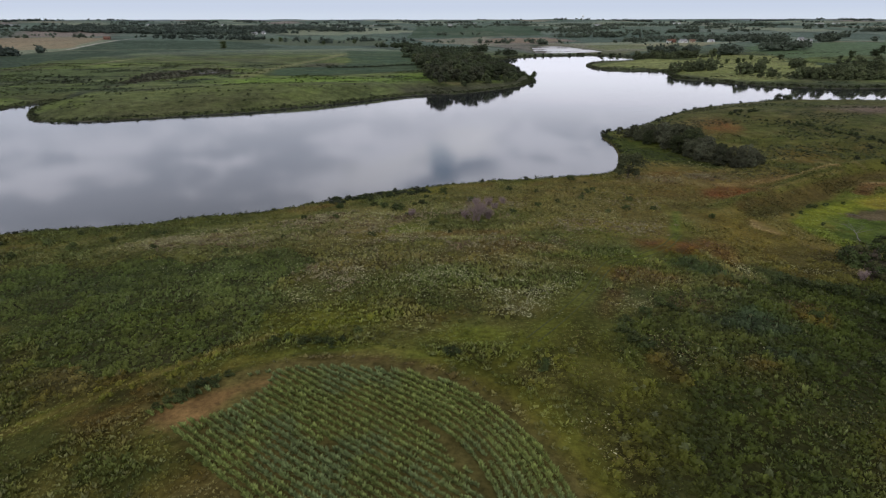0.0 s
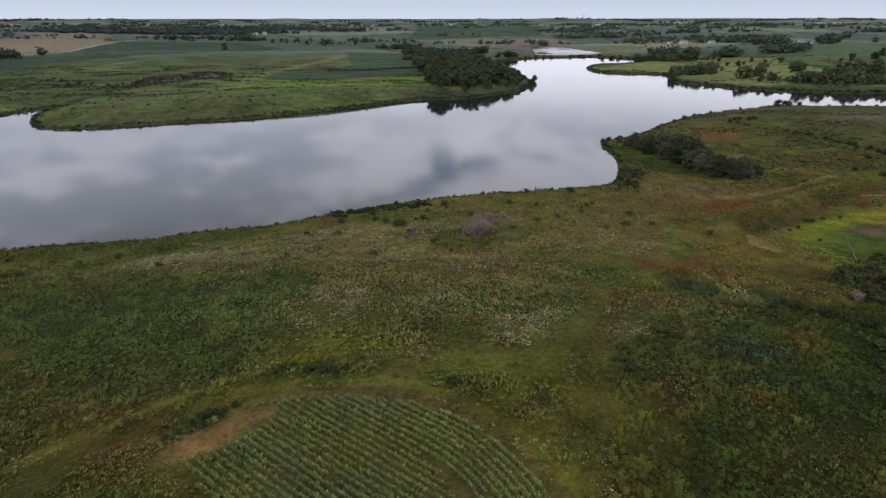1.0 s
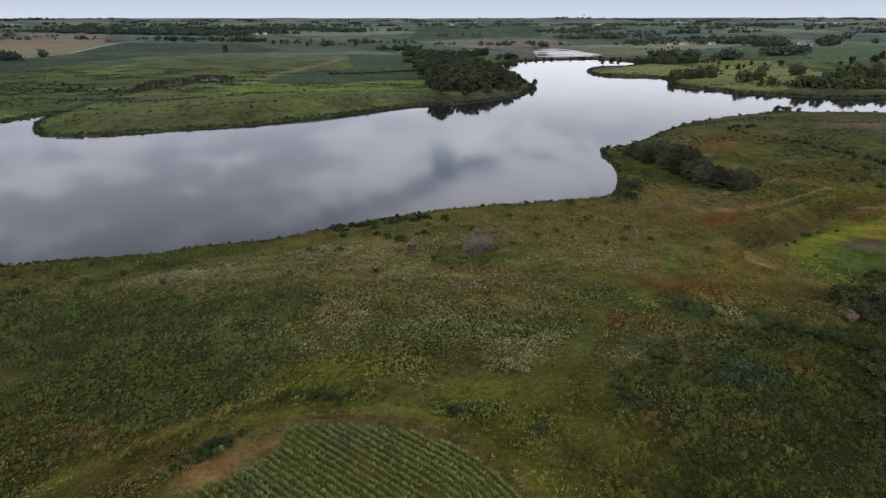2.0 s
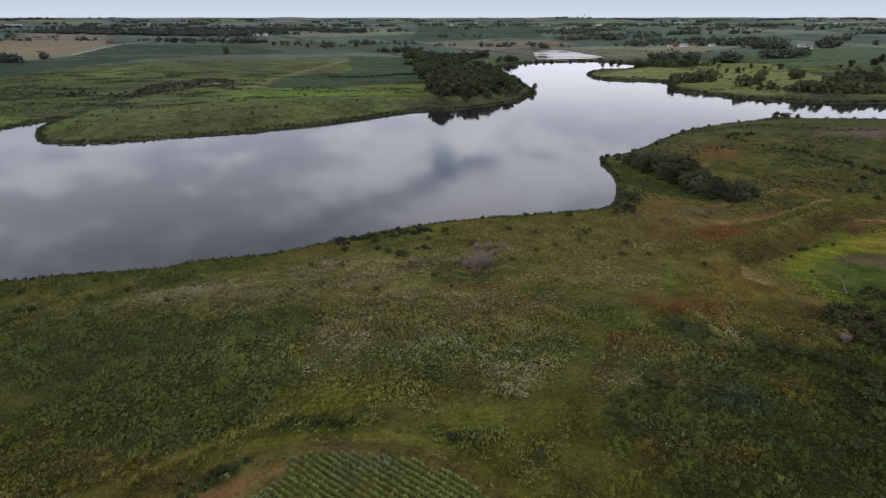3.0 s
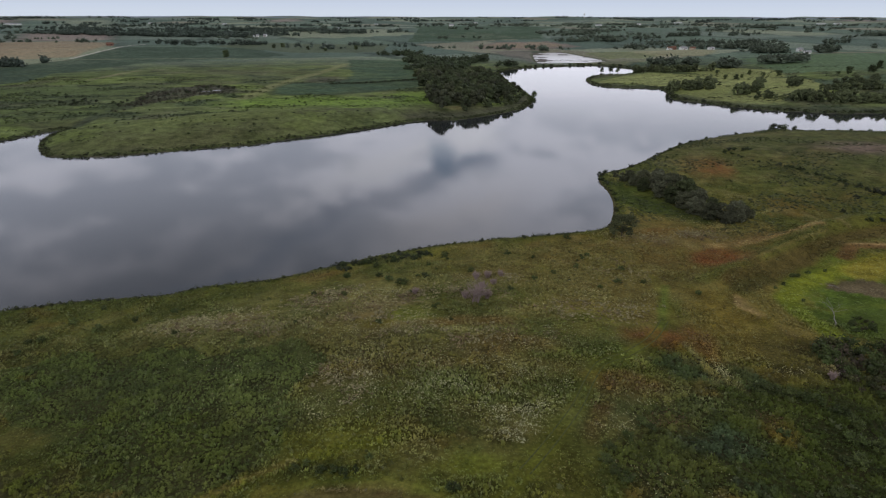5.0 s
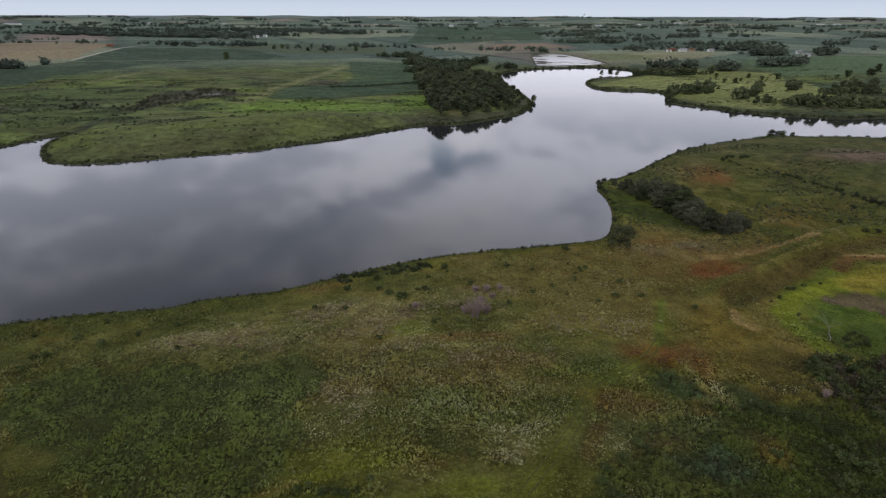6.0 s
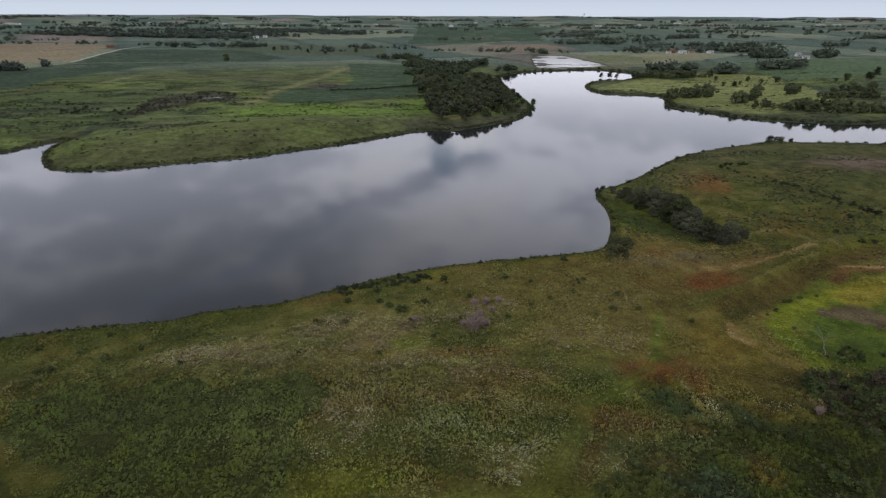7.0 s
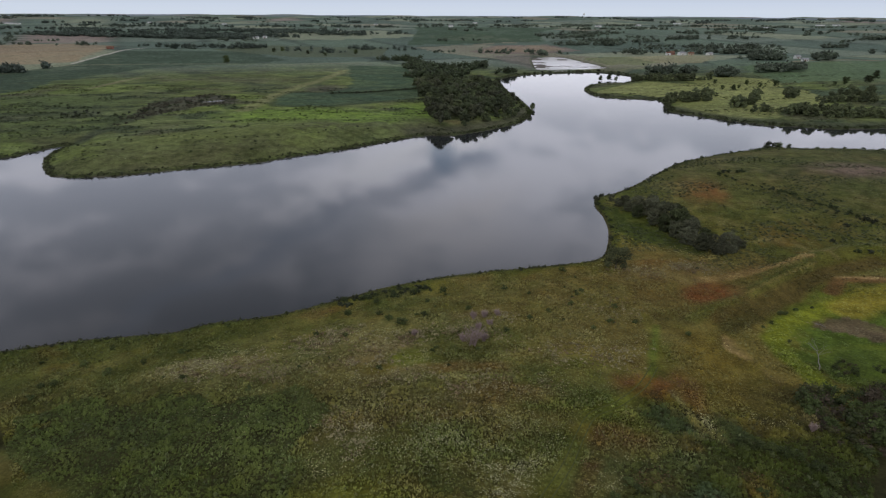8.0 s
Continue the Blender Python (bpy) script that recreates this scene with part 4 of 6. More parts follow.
flower_patch("rusty_seed_heads", "rust-brown dock and grass heads", (0.15, 0.085, 0.048),
             [(42, 100, 8, 5, 700), (51, 99, 3.5, 6, 350), (30, 80, 6, 4, 400), (34, 70, 4, 3, 160), (51, 70, 5, 4, 300), (82, 156, 13, 7, 900), (16, 98, 13, 5, 500), (-8, 87, 16, 6, 500), (-34, 140, 8, 3, 200), (128, 262, 22, 14, 900), (24, 70, 2, 5, 160)], 0.20, 0.4)
def dry_tufts(name, label, patches):
    """Clumps of bleached and browned grass standing in patches: cx, cy, rx, ry, how many."""
    xs, ys = [], []
    for cx, cy, rx, ry, n in patches:
        a, r = rng.uniform(0, 2 * np.pi, n), np.sqrt(rng.random(n)) * rng.uniform(0.5, 1.2, n)
        xs.append(cx + np.cos(a) * r * rx)
        ys.append(cy + np.sin(a) * r * ry)
    x, y = np.concatenate(xs), np.concatenate(ys)
    ok = (0.5 * fbm(x, y, 2.4, 44) + 0.5 * fbm(x, y, 7, 45) > rng.uniform(0.38, 0.60, len(x))) & (shore(x, y) > 2) & (mown(x, y) < 0.5)
    x, y = x[ok], y[ok]
    brown = smooth(fbm(x, y, 3.0, 46), 0.48, 0.62)[:, None] * 0.75
    col = (np.array((0.262, 0.232, 0.128)) * (1 - brown) + np.array((0.168, 0.114, 0.066)) * brown) * rng.uniform(0.6, 1.3, (len(x), 1))
    size = rng.uniform(0.45, 1.05, len(x))
    return tagged(new(name, scatter(name, TUFTS, x, y, height(x, y) - 0.03, size, 0.95 + 0 * x, col, LEAF)), label, "dry grass", kind="stuff")


dry_tufts("dry_grass", "bleached and browned clumps of dry grass in drifts on the slope",
          [(-57, 107.5, 8, 6, 650), (-47, 110.5, 9, 6.5, 650), (-27, 120, 11, 8, 1100), (-18, 109, 9, 7, 800), (-9, 119, 7, 5, 400), (-18, 84, 6, 6, 240), (-15, 77, 3, 4, 60), (6, 122, 11, 7, 600), (12, 131, 10, 4, 350),
           (34, 112, 18, 8, 600), (2, 98, 20, 7, 700), (62, 166, 12, 8, 500), (84, 172, 14, 6, 600), (46, 140, 14, 10, 450), (-36, 104, 12, 5, 400)])
flower_patch("goldenrod", "yellow-brown goldenrod stems", (0.20, 0.165, 0.055),
             [(28, 56, 8, 6, 400), (14, 38, 4, 7, 300), (60, 106, 14, 14, 700), (38, 47, 12, 6, 250), (4, 60, 14, 4, 300), (17, 54, 6, 7, 260)], 0.15, 0.45)


# ---- shrubs and trees ----
def lump_cloud(lumps, leaf, per, tint, seed, core=0.72, up=0.0):
    """Foliage: each lump (x, y, z, radius) is a core tinted darker as inner shade, with leaves standing off it."""
    g = np.random.default_rng(seed)
    bm = bmesh.new()
    bmesh.ops.create_icosphere(bm, subdivisions=1, radius=1.0)
    cv = np.array([v.co[:] for v in bm.verts])
    cf = np.array([[v.index for v in f.verts] for f in bm.faces])
    bm.free()
    vs, fs, cs, start = [], [], [], 0
    for x, y, z, r in lumps:
        shade = g.uniform(0.75, 1.25)
        if core:
            v = cv * (core * r * g.uniform(0.75, 1.2, (len(cv), 1))) * np.array([1, 1, 0.85]) + (x, y, z)
            vs.append(v)
            fs.append(cf + start)
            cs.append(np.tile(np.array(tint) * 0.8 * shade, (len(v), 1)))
            start += len(v)
        d = g.normal(size=(per, 3))
        d[:, 2] = np.abs(d[:, 2]) * 0.9 - 0.25
        d /= np.linalg.norm(d, axis=1)[:, None]
        root = d * (r * g.uniform(0.55, 0.95, (per, 1))) + (x, y, z)
        away = d + g.normal(size=(per, 3)) * 0.6 + np.array((0, 0, up))
        tip = root + away / np.linalg.norm(away, axis=1)[:, None] * (leaf * g.uniform(0.7, 1.5, (per, 1)))
        side = np.cross(away, g.normal(size=(per, 3)))
        side /= np.linalg.norm(side, axis=1)[:, None] + 1e-6
        lv, lf = leaf_faces(root, side, tip, leaf * g.uniform(0.3, 0.6, per))
        vs.append(lv)
        fs.append(lf + start)
        cs.append(np.repeat(np.array(tint)[None] * shade * g.uniform(0.7, 1.4, (per, 1)), 4, 0))
        start += len(lv)
    return np.vstack(vs), np.vstack(fs), np.vstack(cs)


def lump_scatter(name, x, y, size, tall, tint, core, per, leaf, seed):
    """One joined mesh of many small bushes."""
    models = []
    for k in range(5):
        g = np.random.default_rng(seed + k)
        n = 4
        ls = np.stack([g.uniform(-0.5, 0.5, n), g.uniform(-0.5, 0.5, n), g.uniform(0.12, 0.6, n), g.uniform(0.22, 0.38, n)], 1)
        # the inner lump's tint is darkened to stand for shade inside the bush
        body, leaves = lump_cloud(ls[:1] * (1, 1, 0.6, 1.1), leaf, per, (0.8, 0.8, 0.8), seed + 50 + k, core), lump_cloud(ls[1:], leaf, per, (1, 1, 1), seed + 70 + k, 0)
        models.append((np.vstack([body[0], leaves[0]]), np.vstack([body[1], leaves[1] + len(body[0])]), np.vstack([body[2], leaves[2]])))
    pick, turn = rng.integers(0, 5, len(x)), rng.uniform(0, 2 * np.pi, len(x))
    z = height(x, y) - 0.05
    vs, fs, cs, start = [], [], [], 0
    for k, (v, f, c) in enumerate(models):
        m = np.nonzero(pick == k)[0]
        ct, st = np.cos(turn[m])[:, None], np.sin(turn[m])[:, None]
        px = (v[:, 0] * ct - v[:, 1] * st) * size[m][:, None] + x[m][:, None]
        py = (v[:, 0] * st + v[:, 1] * ct) * size[m][:, None] + y[m][:, None]
        pz = v[:, 2] * tall[m][:, None] + z[m][:, None]
        vs.append(np.stack([px, py, pz], -1).reshape(-1, 3))
        fs.append((f[None] + (np.arange(len(m)) * len(v))[:, None, None] + start).reshape(-1, 3))
        cs.append((tint[m][:, None, :] * c[None]).reshape(-1, 3))
        start += len(m) * len(v)
    return mesh_from(name, np.vstack(vs), np.vstack(fs), np.vstack(cs), LEAF)


def mound_model(seed, leaves, leaf=1.0):
    """A bushy herb of unit size: a small pointed heart with leaves standing off it all round."""
    g = np.random.default_rng(seed)
    v = []
    for n, r, z in ((5, 0.36, -0.05), (5, 0.27, 0.30), (1, 0.0, 0.52)):
        a = np.arange(n) * 2 * np.pi / n + g.uniform(0, 1)
        k = g.uniform(0.6, 1.3, n)
        v.append(np.stack([np.cos(a) * r * k, np.sin(a) * r * k, z * g.uniform(0.7, 1.2, n)], 1))
    v = np.vstack(v)
    f = []
    for i in range(5):
        j = (i + 1) % 5
        f += [(i, j, 5 + j), (i, 5 + j, 5 + i), (5 + i, 5 + j, 10)]
    d = g.normal(size=(leaves, 3))
    d[:, 2] = np.abs(d[:, 2]) * 1.2 + 0.1
    d /= np.linalg.norm(d, axis=1)[:, None]
    root = d * (0.22 / leaf, 0.22 / leaf, 0.40) * g.uniform(0.7, 1.2, (leaves, 1))
    away = d * (1, 1, 0.7) + g.normal(size=(leaves, 3)) * 0.5
    tip = root + away / np.linalg.norm(away, axis=1)[:, None] * g.uniform(0.25, 0.5, (leaves, 1)) * leaf
    side = np.cross(away, g.normal(size=(leaves, 3)) * 0.5 + np.array((0, 0, 1.2)))
    side /= np.linalg.norm(side, axis=1)[:, None] + 1e-6
    lv, lf = leaf_faces(root, side, tip, leaf * g.uniform(0.08, 0.15, leaves))
    # heart tinted darker than the leaves, painting the shade between them
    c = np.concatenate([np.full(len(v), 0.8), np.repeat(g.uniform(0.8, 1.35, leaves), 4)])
    return np.vstack([v, lv]), np.vstack([np.array(f), lf + len(v)]), c


MOUNDS = [mound_model(820 + k, 11) for k in range(9)]
FINE_MOUNDS = [mound_model(840 + k, 16, 0.68) for k in range(9)]


def join_models(name, models, x, y, z, wide, tall, tint, material):
    """One joined mesh of many small plants, each a turned and scaled model."""
    pick, turn = rng.integers(0, len(models), len(x)), rng.uniform(0, 2 * np.pi, len(x))
    vs, fs, cs, start = [], [], [], 0
    for k, (v, f, c) in enumerate(models):
        m = np.nonzero(pick == k)[0]
        ct, st = np.cos(turn[m])[:, None], np.sin(turn[m])[:, None]
        px = (v[:, 0] * ct - v[:, 1] * st) * wide[m][:, None] + x[m][:, None]
        py = (v[:, 0] * st + v[:, 1] * ct) * wide[m][:, None] + y[m][:, None]
        pz = v[:, 2] * tall[m][:, None] + z[m][:, None]
        vs.append(np.stack([px, py, pz], -1).reshape(-1, 3))
        fs.append((f[None] + (np.arange(len(m)) * len(v))[:, None, None] + start).reshape(-1, 3))
        cs.append((tint[m][:, None, :] * c[None, :, None]).reshape(-1, 3))
        start += len(m) * len(v)
    return mesh_from(name, np.vstack(vs), np.vstack(fs), np.vstack(cs), material)


def herbs(name, label, x0, x1, y0, y1, step, size, share, tall=0.75, models=MOUNDS):
    """Rounded clumps of leafy herbs, close together where their share is high."""
    x, y = jitter_points(x0, x1, y0, y1, step)
    ok = (np.abs(x) < 0.86 * y + 10) & (shore(x, y) > 1.5) & (plot_mask(x, y) < 0.5)
    x, y = x[ok], y[ok]
    ok = rng.random(len(x)) < share(x, y)
    x, y = x[ok], y[ok]
    sz = size * rng.uniform(0.55, 1.25, len(x)) * (0.40 + 1.20 * fbm(x, y, 4, 65, 4))
    # tint drops where the canopy is low: shade between clumps put into colour
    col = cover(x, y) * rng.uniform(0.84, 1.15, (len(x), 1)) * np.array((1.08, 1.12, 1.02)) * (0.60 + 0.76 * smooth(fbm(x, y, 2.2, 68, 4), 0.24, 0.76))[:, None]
    pale = rng.random(len(x)) < 0.03
    col[pale] = col[pale] * 0.6 + np.array((0.16, 0.18, 0.10)) * 0.4
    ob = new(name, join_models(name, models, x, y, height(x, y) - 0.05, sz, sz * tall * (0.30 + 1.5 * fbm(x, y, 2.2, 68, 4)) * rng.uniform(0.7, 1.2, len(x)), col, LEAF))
    return tagged(ob, label, "weeds", kind="stuff")


def thin_share(x, y):
    return (0.16 + 0.5 * smooth(fbm(x, y, 8, 66, 4), 0.44, 0.66)) * (1 - np.clip(mown(x, y) * 2.6, 0, 1))


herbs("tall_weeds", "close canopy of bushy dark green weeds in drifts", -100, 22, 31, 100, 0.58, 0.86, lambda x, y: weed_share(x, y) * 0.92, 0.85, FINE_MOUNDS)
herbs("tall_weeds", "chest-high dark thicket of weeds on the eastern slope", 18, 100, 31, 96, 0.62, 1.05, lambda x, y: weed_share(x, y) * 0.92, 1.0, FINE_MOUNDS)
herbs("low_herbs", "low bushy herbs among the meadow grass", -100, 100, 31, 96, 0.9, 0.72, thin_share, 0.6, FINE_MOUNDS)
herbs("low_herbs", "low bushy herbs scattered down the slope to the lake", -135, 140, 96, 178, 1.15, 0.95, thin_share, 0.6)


def bank_scrub(name, label, x0, x1, y0, y1, step, reach, size):
    """The uneven dark fringe of reeds and scrub along the water."""
    x, y = jitter_points(x0, x1, y0, y1, step)
    d = shore(x, y)
    ok = (d > 0.1) & (d < reach * (0.4 + 1.2 * fbm(x, y, 14, 71)))
    x, y = x[ok], y[ok]
    sz = size * rng.uniform(0.5, 1.25, len(x)) * (0.55 + 0.9 * fbm(x, y, 9, 73))
    col = np.array((0.050, 0.058, 0.024))[None] * rng.uniform(0.7, 1.35, (len(x), 1))
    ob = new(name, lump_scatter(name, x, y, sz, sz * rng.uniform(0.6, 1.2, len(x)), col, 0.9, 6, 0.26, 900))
    return tagged(ob, label, "scrub", kind="stuff")


bank_scrub("near_bank_scrub", "ragged green fringe along the near bank", -130, 66, 116, 186, 1.1, 2.2, 0.9)
bank_scrub("peninsula_bank_scrub", "dark scrub fringe round the peninsula", 54, 300, 178, 366, 1.4, 2.0, 1.0)
bank_scrub("west_bank_scrub", "dark reed and scrub fringe on the western bank", -330, 82, 276, 480, 1.7, 4.2, 1.25)
bank_scrub("north_bank_scrub", "dark scrub fringe on the far banks", 60, 420, 415, 860, 2.4, 7.0, 1.6)


def tussocks(name, label, x0, x1, y0, y1, step, size, cut, dark, tall=0.5):
    """Rough tussocks and low bushes in streaks over pasture: darker ones where the rushes stand."""
    x, y = jitter_points(x0, x1, y0, y1, step)
    hill = np.exp(-(((x + 135) * 0.91 + (y - 345) * 0.42) / 115) ** 4 - ((-(x + 135) * 0.42 + (y - 345) * 0.91) / 44) ** 4)
    rush = smooth(fbm(x * 0.55, y, 15, 24) + rng.uniform(-0.06, 0.06, len(x)), cut - 0.05, cut + 0.05)
    ok = (shore(x, y) > 2) & ~inside_of(x, y, SOY_WEST) & (rng.random(len(x)) < 0.07 + 0.93 * rush * (1 - 0.75 * hill)) & (np.abs(x) < 0.86 * y + 10)
    ok &= np.hypot((x - 110) / 34, (y - 131) / 30) > 1
    x, y, rush = x[ok], y[ok], rush[ok]
    sz = size * rng.uniform(0.45, 1.35, len(x)) * (0.6 + 0.4 * rush)
    col = cover(x, y) * 1.05 * (1 - rush[:, None] * dark) + np.array((0.052, 0.066, 0.026)) * rush[:, None] * dark
    col = col * rng.uniform(0.7, 1.3, (len(x), 1))
    ob = new(name, join_models(name, MOUNDS, x, y, height(x, y) - 0.1, sz * 1.3, sz * tall * rng.uniform(0.6, 1.3, len(x)), col, LEAF))
    return tagged(ob, label, "scrub", kind="stuff")


brush_rng = np.random.default_rng(64)
bx, by = brush_rng.uniform(-262, -186, 2600), brush_rng.uniform(405, 572, 2600)
ok = inside_of(bx, by, rounded(HOLLOW)) & (fbm(bx, by, 14, 65) > brush_rng.uniform(0.35, 0.62, 2600)) & (np.hypot((bx + 209) * 0.8, by - 526) > 9)
bx, by = bx[ok], by[ok]
brush_size = brush_rng.uniform(0.7, 2.0, len(bx))
brush_tint = np.array((0.076, 0.070, 0.048))[None] * brush_rng.uniform(0.6, 1.4, (len(bx), 1))
tagged(new("hollow_brush", lump_scatter("hollow_brush", bx, by, brush_size, brush_size * 0.9, brush_tint, 0.8, 7, 0.26, 910)), "grey-brown brush filling a wet hollow", "scrub", kind="stuff")
tussocks("western_scrub", "dark streaks of rush and low scrub in the western meadow", -430, 20, 282, 640, 3.1, 2.4, 0.57, 0.55)
tussocks("peninsula_scrub", "green and dark tussocks of rush on the peninsula", 64, 310, 172, 356, 1.75, 1.5, 0.52, 0.7)
tussocks("eastern_scrub", "low scrub in the eastern meadow", 165, 470, 440, 720, 5.0, 2.6, 0.60, 0.7)


def tube(bm, p, q, r0, r1, sides=6):
    p, q = Vector(p), Vector(q)
    axis = (q - p).normalized()
    u = axis.orthogonal().normalized()
    w = axis.cross(u)
    rings = []
    for c, r in ((p, r0), (q, r1)):
        rings.append([bm.verts.new(c + (u * math.cos(2 * math.pi * k / sides) + w * math.sin(2 * math.pi * k / sides)) * r) for k in range(sides)])
    for k in range(sides):
        bm.faces.new((rings[0][k], rings[0][(k + 1) % sides], rings[1][(k + 1) % sides], rings[1][k]))
    bm.faces.new(rings[1])


def finish(bm, name, material):
    me = bpy.data.meshes.new(name)
    bmesh.ops.recalc_face_normals(bm, faces=bm.faces)
    bm.to_mesh(me)
    bm.free()
    me.materials.append(material)
    return me


def branches(seed, height_, spread, limbs, thick):
    """A tapered trunk with limbs that bend outward."""
    g = random.Random(seed)
    bm = bmesh.new()
    lean = Vector((g.uniform(-0.06, 0.06), g.uniform(-0.06, 0.06), 1)) * height_
    p0, p1, p2 = Vector((0, 0, -0.3)), lean * 0.35, lean * 0.8
    tube(bm, p0, p1, thick, thick * 0.7, 6)
    tube(bm, p1, p2, thick * 0.7, thick * 0.25, 5)
    for k in range(limbs):
        a = 2 * math.pi * k / limbs + g.uniform(-0.4, 0.4)
        s0 = lean * g.uniform(0.25, 0.6)
        e = s0 + Vector((math.cos(a), math.sin(a), g.uniform(0.5, 1.0))) * spread * 0.55
        f = e + Vector((math.cos(a), math.sin(a), g.uniform(0.2, 0.8))) * spread * 0.35
        tube(bm, s0, e, thick * 0.4, thick * 0.22, 4)
        tube(bm, e, f, thick * 0.22, thick * 0.08, 3)
    return bm


CROWN = tint_material("crown_leaf", 0.75, 0.9, (0.8, 1.2), 0.2, by_object=0.34)


def make_tree(name, label, category, seed, tall, wide, tint, lumps=22, per=20, leaf=0.7, low=0.25, group="", puff=1.0, up=0.0, core=0.6):
    """A broad tree or a shrub: trunk with limbs, and a crown of leafy lumps."""
    g = np.random.default_rng(seed)
    root = tagged(new(name), label, category, group)
    part("trunk", finish(branches(seed, tall * 0.8, wide, 5, tall * 0.022), "trunk", BARK), root)
    a, rr = g.uniform(0, 2 * np.pi, lumps), np.sqrt(g.uniform(0.0, 1.0, lumps))
    h = g.uniform(low, 1.0, lumps)
    env = np.sqrt(np.clip(1 - ((h - 0.45 - low * 0.2) / 0.62) ** 2, 0.08, 1))
    size = wide * g.uniform(0.26, 0.42, lumps) * puff
    ls = np.stack([np.cos(a) * rr * wide * 0.75 * env, np.sin(a) * rr * wide * 0.75 * env, h * (tall - size * 0.8), size], 1)
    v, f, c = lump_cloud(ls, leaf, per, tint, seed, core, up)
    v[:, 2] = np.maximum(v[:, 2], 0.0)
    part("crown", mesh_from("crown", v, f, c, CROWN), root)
    return root


def ground_z(x, y):
    return float(height(np.array([x]), np.array([y]))[0])


def plant(models, x, y, scale, sink=0.1):
    """Copies one of the models to a place on the ground."""
    ob = models[int(rng.integers(len(models)))]
    z = ground_z(x, y)
    made = copy_thing(ob, pose(x, y, max(z, -0.15) - sink, 0, 0, float(rng.uniform(0, 360))))
    made.scale = (scale * float(rng.uniform(0.88, 1.12)), scale * float(rng.uniform(0.88, 1.12)), scale)
    return made


def drop_models(models):
    for m in models:
        for o in (*m.children_recursive, m):
            bpy.data.objects.remove(o)


LEAFDARK, LEAFMID = (0.044, 0.060, 0.022), (0.062, 0.082, 0.026)
oaks = [make_tree("woodland_tree", "broad dark green tree in the lakeside grove", "tree", 10 + k, 10.5, 5.2, ((0.054, 0.069, 0.031), (0.068, 0.083, 0.036), (0.046, 0.059, 0.026), (0.061, 0.068, 0.038))[k % 4], 20, 20, 0.55, 0.3, "grove trees", 1.1, 0.0, 0.84) for k in range(8)]
GROVE = rounded([(-112, 968), (-80, 1000), (-43, 1003), (14, 947), (50, 858), (64, 740), (62, 672), (70, 600), (71, 535), (67, 484), (54, 448), (30, 424), (8, 408), (-6, 410), (-10, 445), (-16, 515), (-29, 622), (-64, 828)])
gx_, gy_ = jitter_points(-115, 80, 392, 680, 9.0)
ok = inside_of(gx_, gy_, GROVE) & (shore(gx_, gy_) > np.where(gx_ > 60, 3.0, 9.0))
for x, y in zip(gx_[ok], gy_[ok]):
    margin = 0.50 + 0.50 * float(smooth(shore(np.array([x]), np.array([y]))[0], 8, 34))
    plant(oaks, x, y, float(rng.uniform(0.7, 1.3)) * margin)
singles = [make_tree("field_tree", "rounded green tree standing by itself in the fields", "tree", 40 + k, 9.5, 4.6, LEAFMID if k % 2 else LEAFDARK, 22, 34, 0.55, 0.2) for k in range(4)]
for x, y, s_ in ((-320, 877, 1.3), (443, 647, 1.1), (432, 648, 0.5), (473, 656, 1.0), (480, 660, 0.9), (498, 679, 1.2), (297, 622, 0.6), (304, 613, 0.75), (310, 670, 0.6), (339, 656, 0.7), (344, 637, 0.6), (363, 640, 0.85), (318, 630, 0.5),
                 (-309, 1092, 0.9), (-299, 1113, 1.0), (-243, 1071, 0.9), (-206, 1039, 0.8), (-163, 1114, 1.0), (197, 738, 0.75), (208, 739, 0.9), (215, 733, 0.7),
                 (72, 478, 0.6), (78, 505, 0.55), (79, 512, 0.6)):
    plant(singles, x, y, s_)
thicket_trees = [make_tree("thicket_tree", "low grey-green willow in a thicket by the lake", "tree", 60 + k, 7.4, 4.2, ((0.090, 0.095, 0.060), (0.056, 0.068, 0.030), (0.078, 0.084, 0.050))[k % 3], 64, 40, 0.42, 0.05, "thicket by the dyke", 0.6, 0.7, 0.45) for k in range(5)]
lone = [make_tree("willow", "grey-green willow standing alone on the point by the lake", "tree", 77, 8.4, 5.4, (0.082, 0.092, 0.044), 56, 46, 0.40, 0.2, "", 0.6, 0.5, 0.45)]
plant(lone, 57.0, 170.2, 0.95)
for x, y, s_ in ((75.5, 243, 0.4), (76.5, 236, 0.48), (78.5, 229, 0.55), (80.5, 221.5, 0.7), (83.5, 213.5, 0.8), (86, 206, 0.85), (87.5, 199, 0.85), (89.5, 192.5, 0.8), (92.5, 186.5, 0.8), (96.5, 184, 0.85), (101, 185.5, 0.9), (105, 187.5, 0.6), (108, 189, 0.35),
                 (79.5, 237, 0.6), (82.5, 229, 0.85), (86, 221, 1.05), (89, 213, 1.2), (91.5, 206, 1.15), (93, 199, 0.95), (95.5, 192, 0.8), (88, 227, 0.95), (93.5, 214, 1.0), (96, 206, 0.8)):
    plant(thicket_trees, x, y, s_ * 1.08)
east = [make_tree("shore_tree", "bushy green tree on the eastern meadows", "tree", 80 + k, 6.5 + 1.2 * k, 3.6 + 0.5 * k, (0.072, 0.088, 0.042) if k % 2 else (0.090, 0.108, 0.050), 14 + 2 * k, 24, 0.5, 0.1, "eastern trees", 1.05, 0.0, 0.8) for k in range(5)]
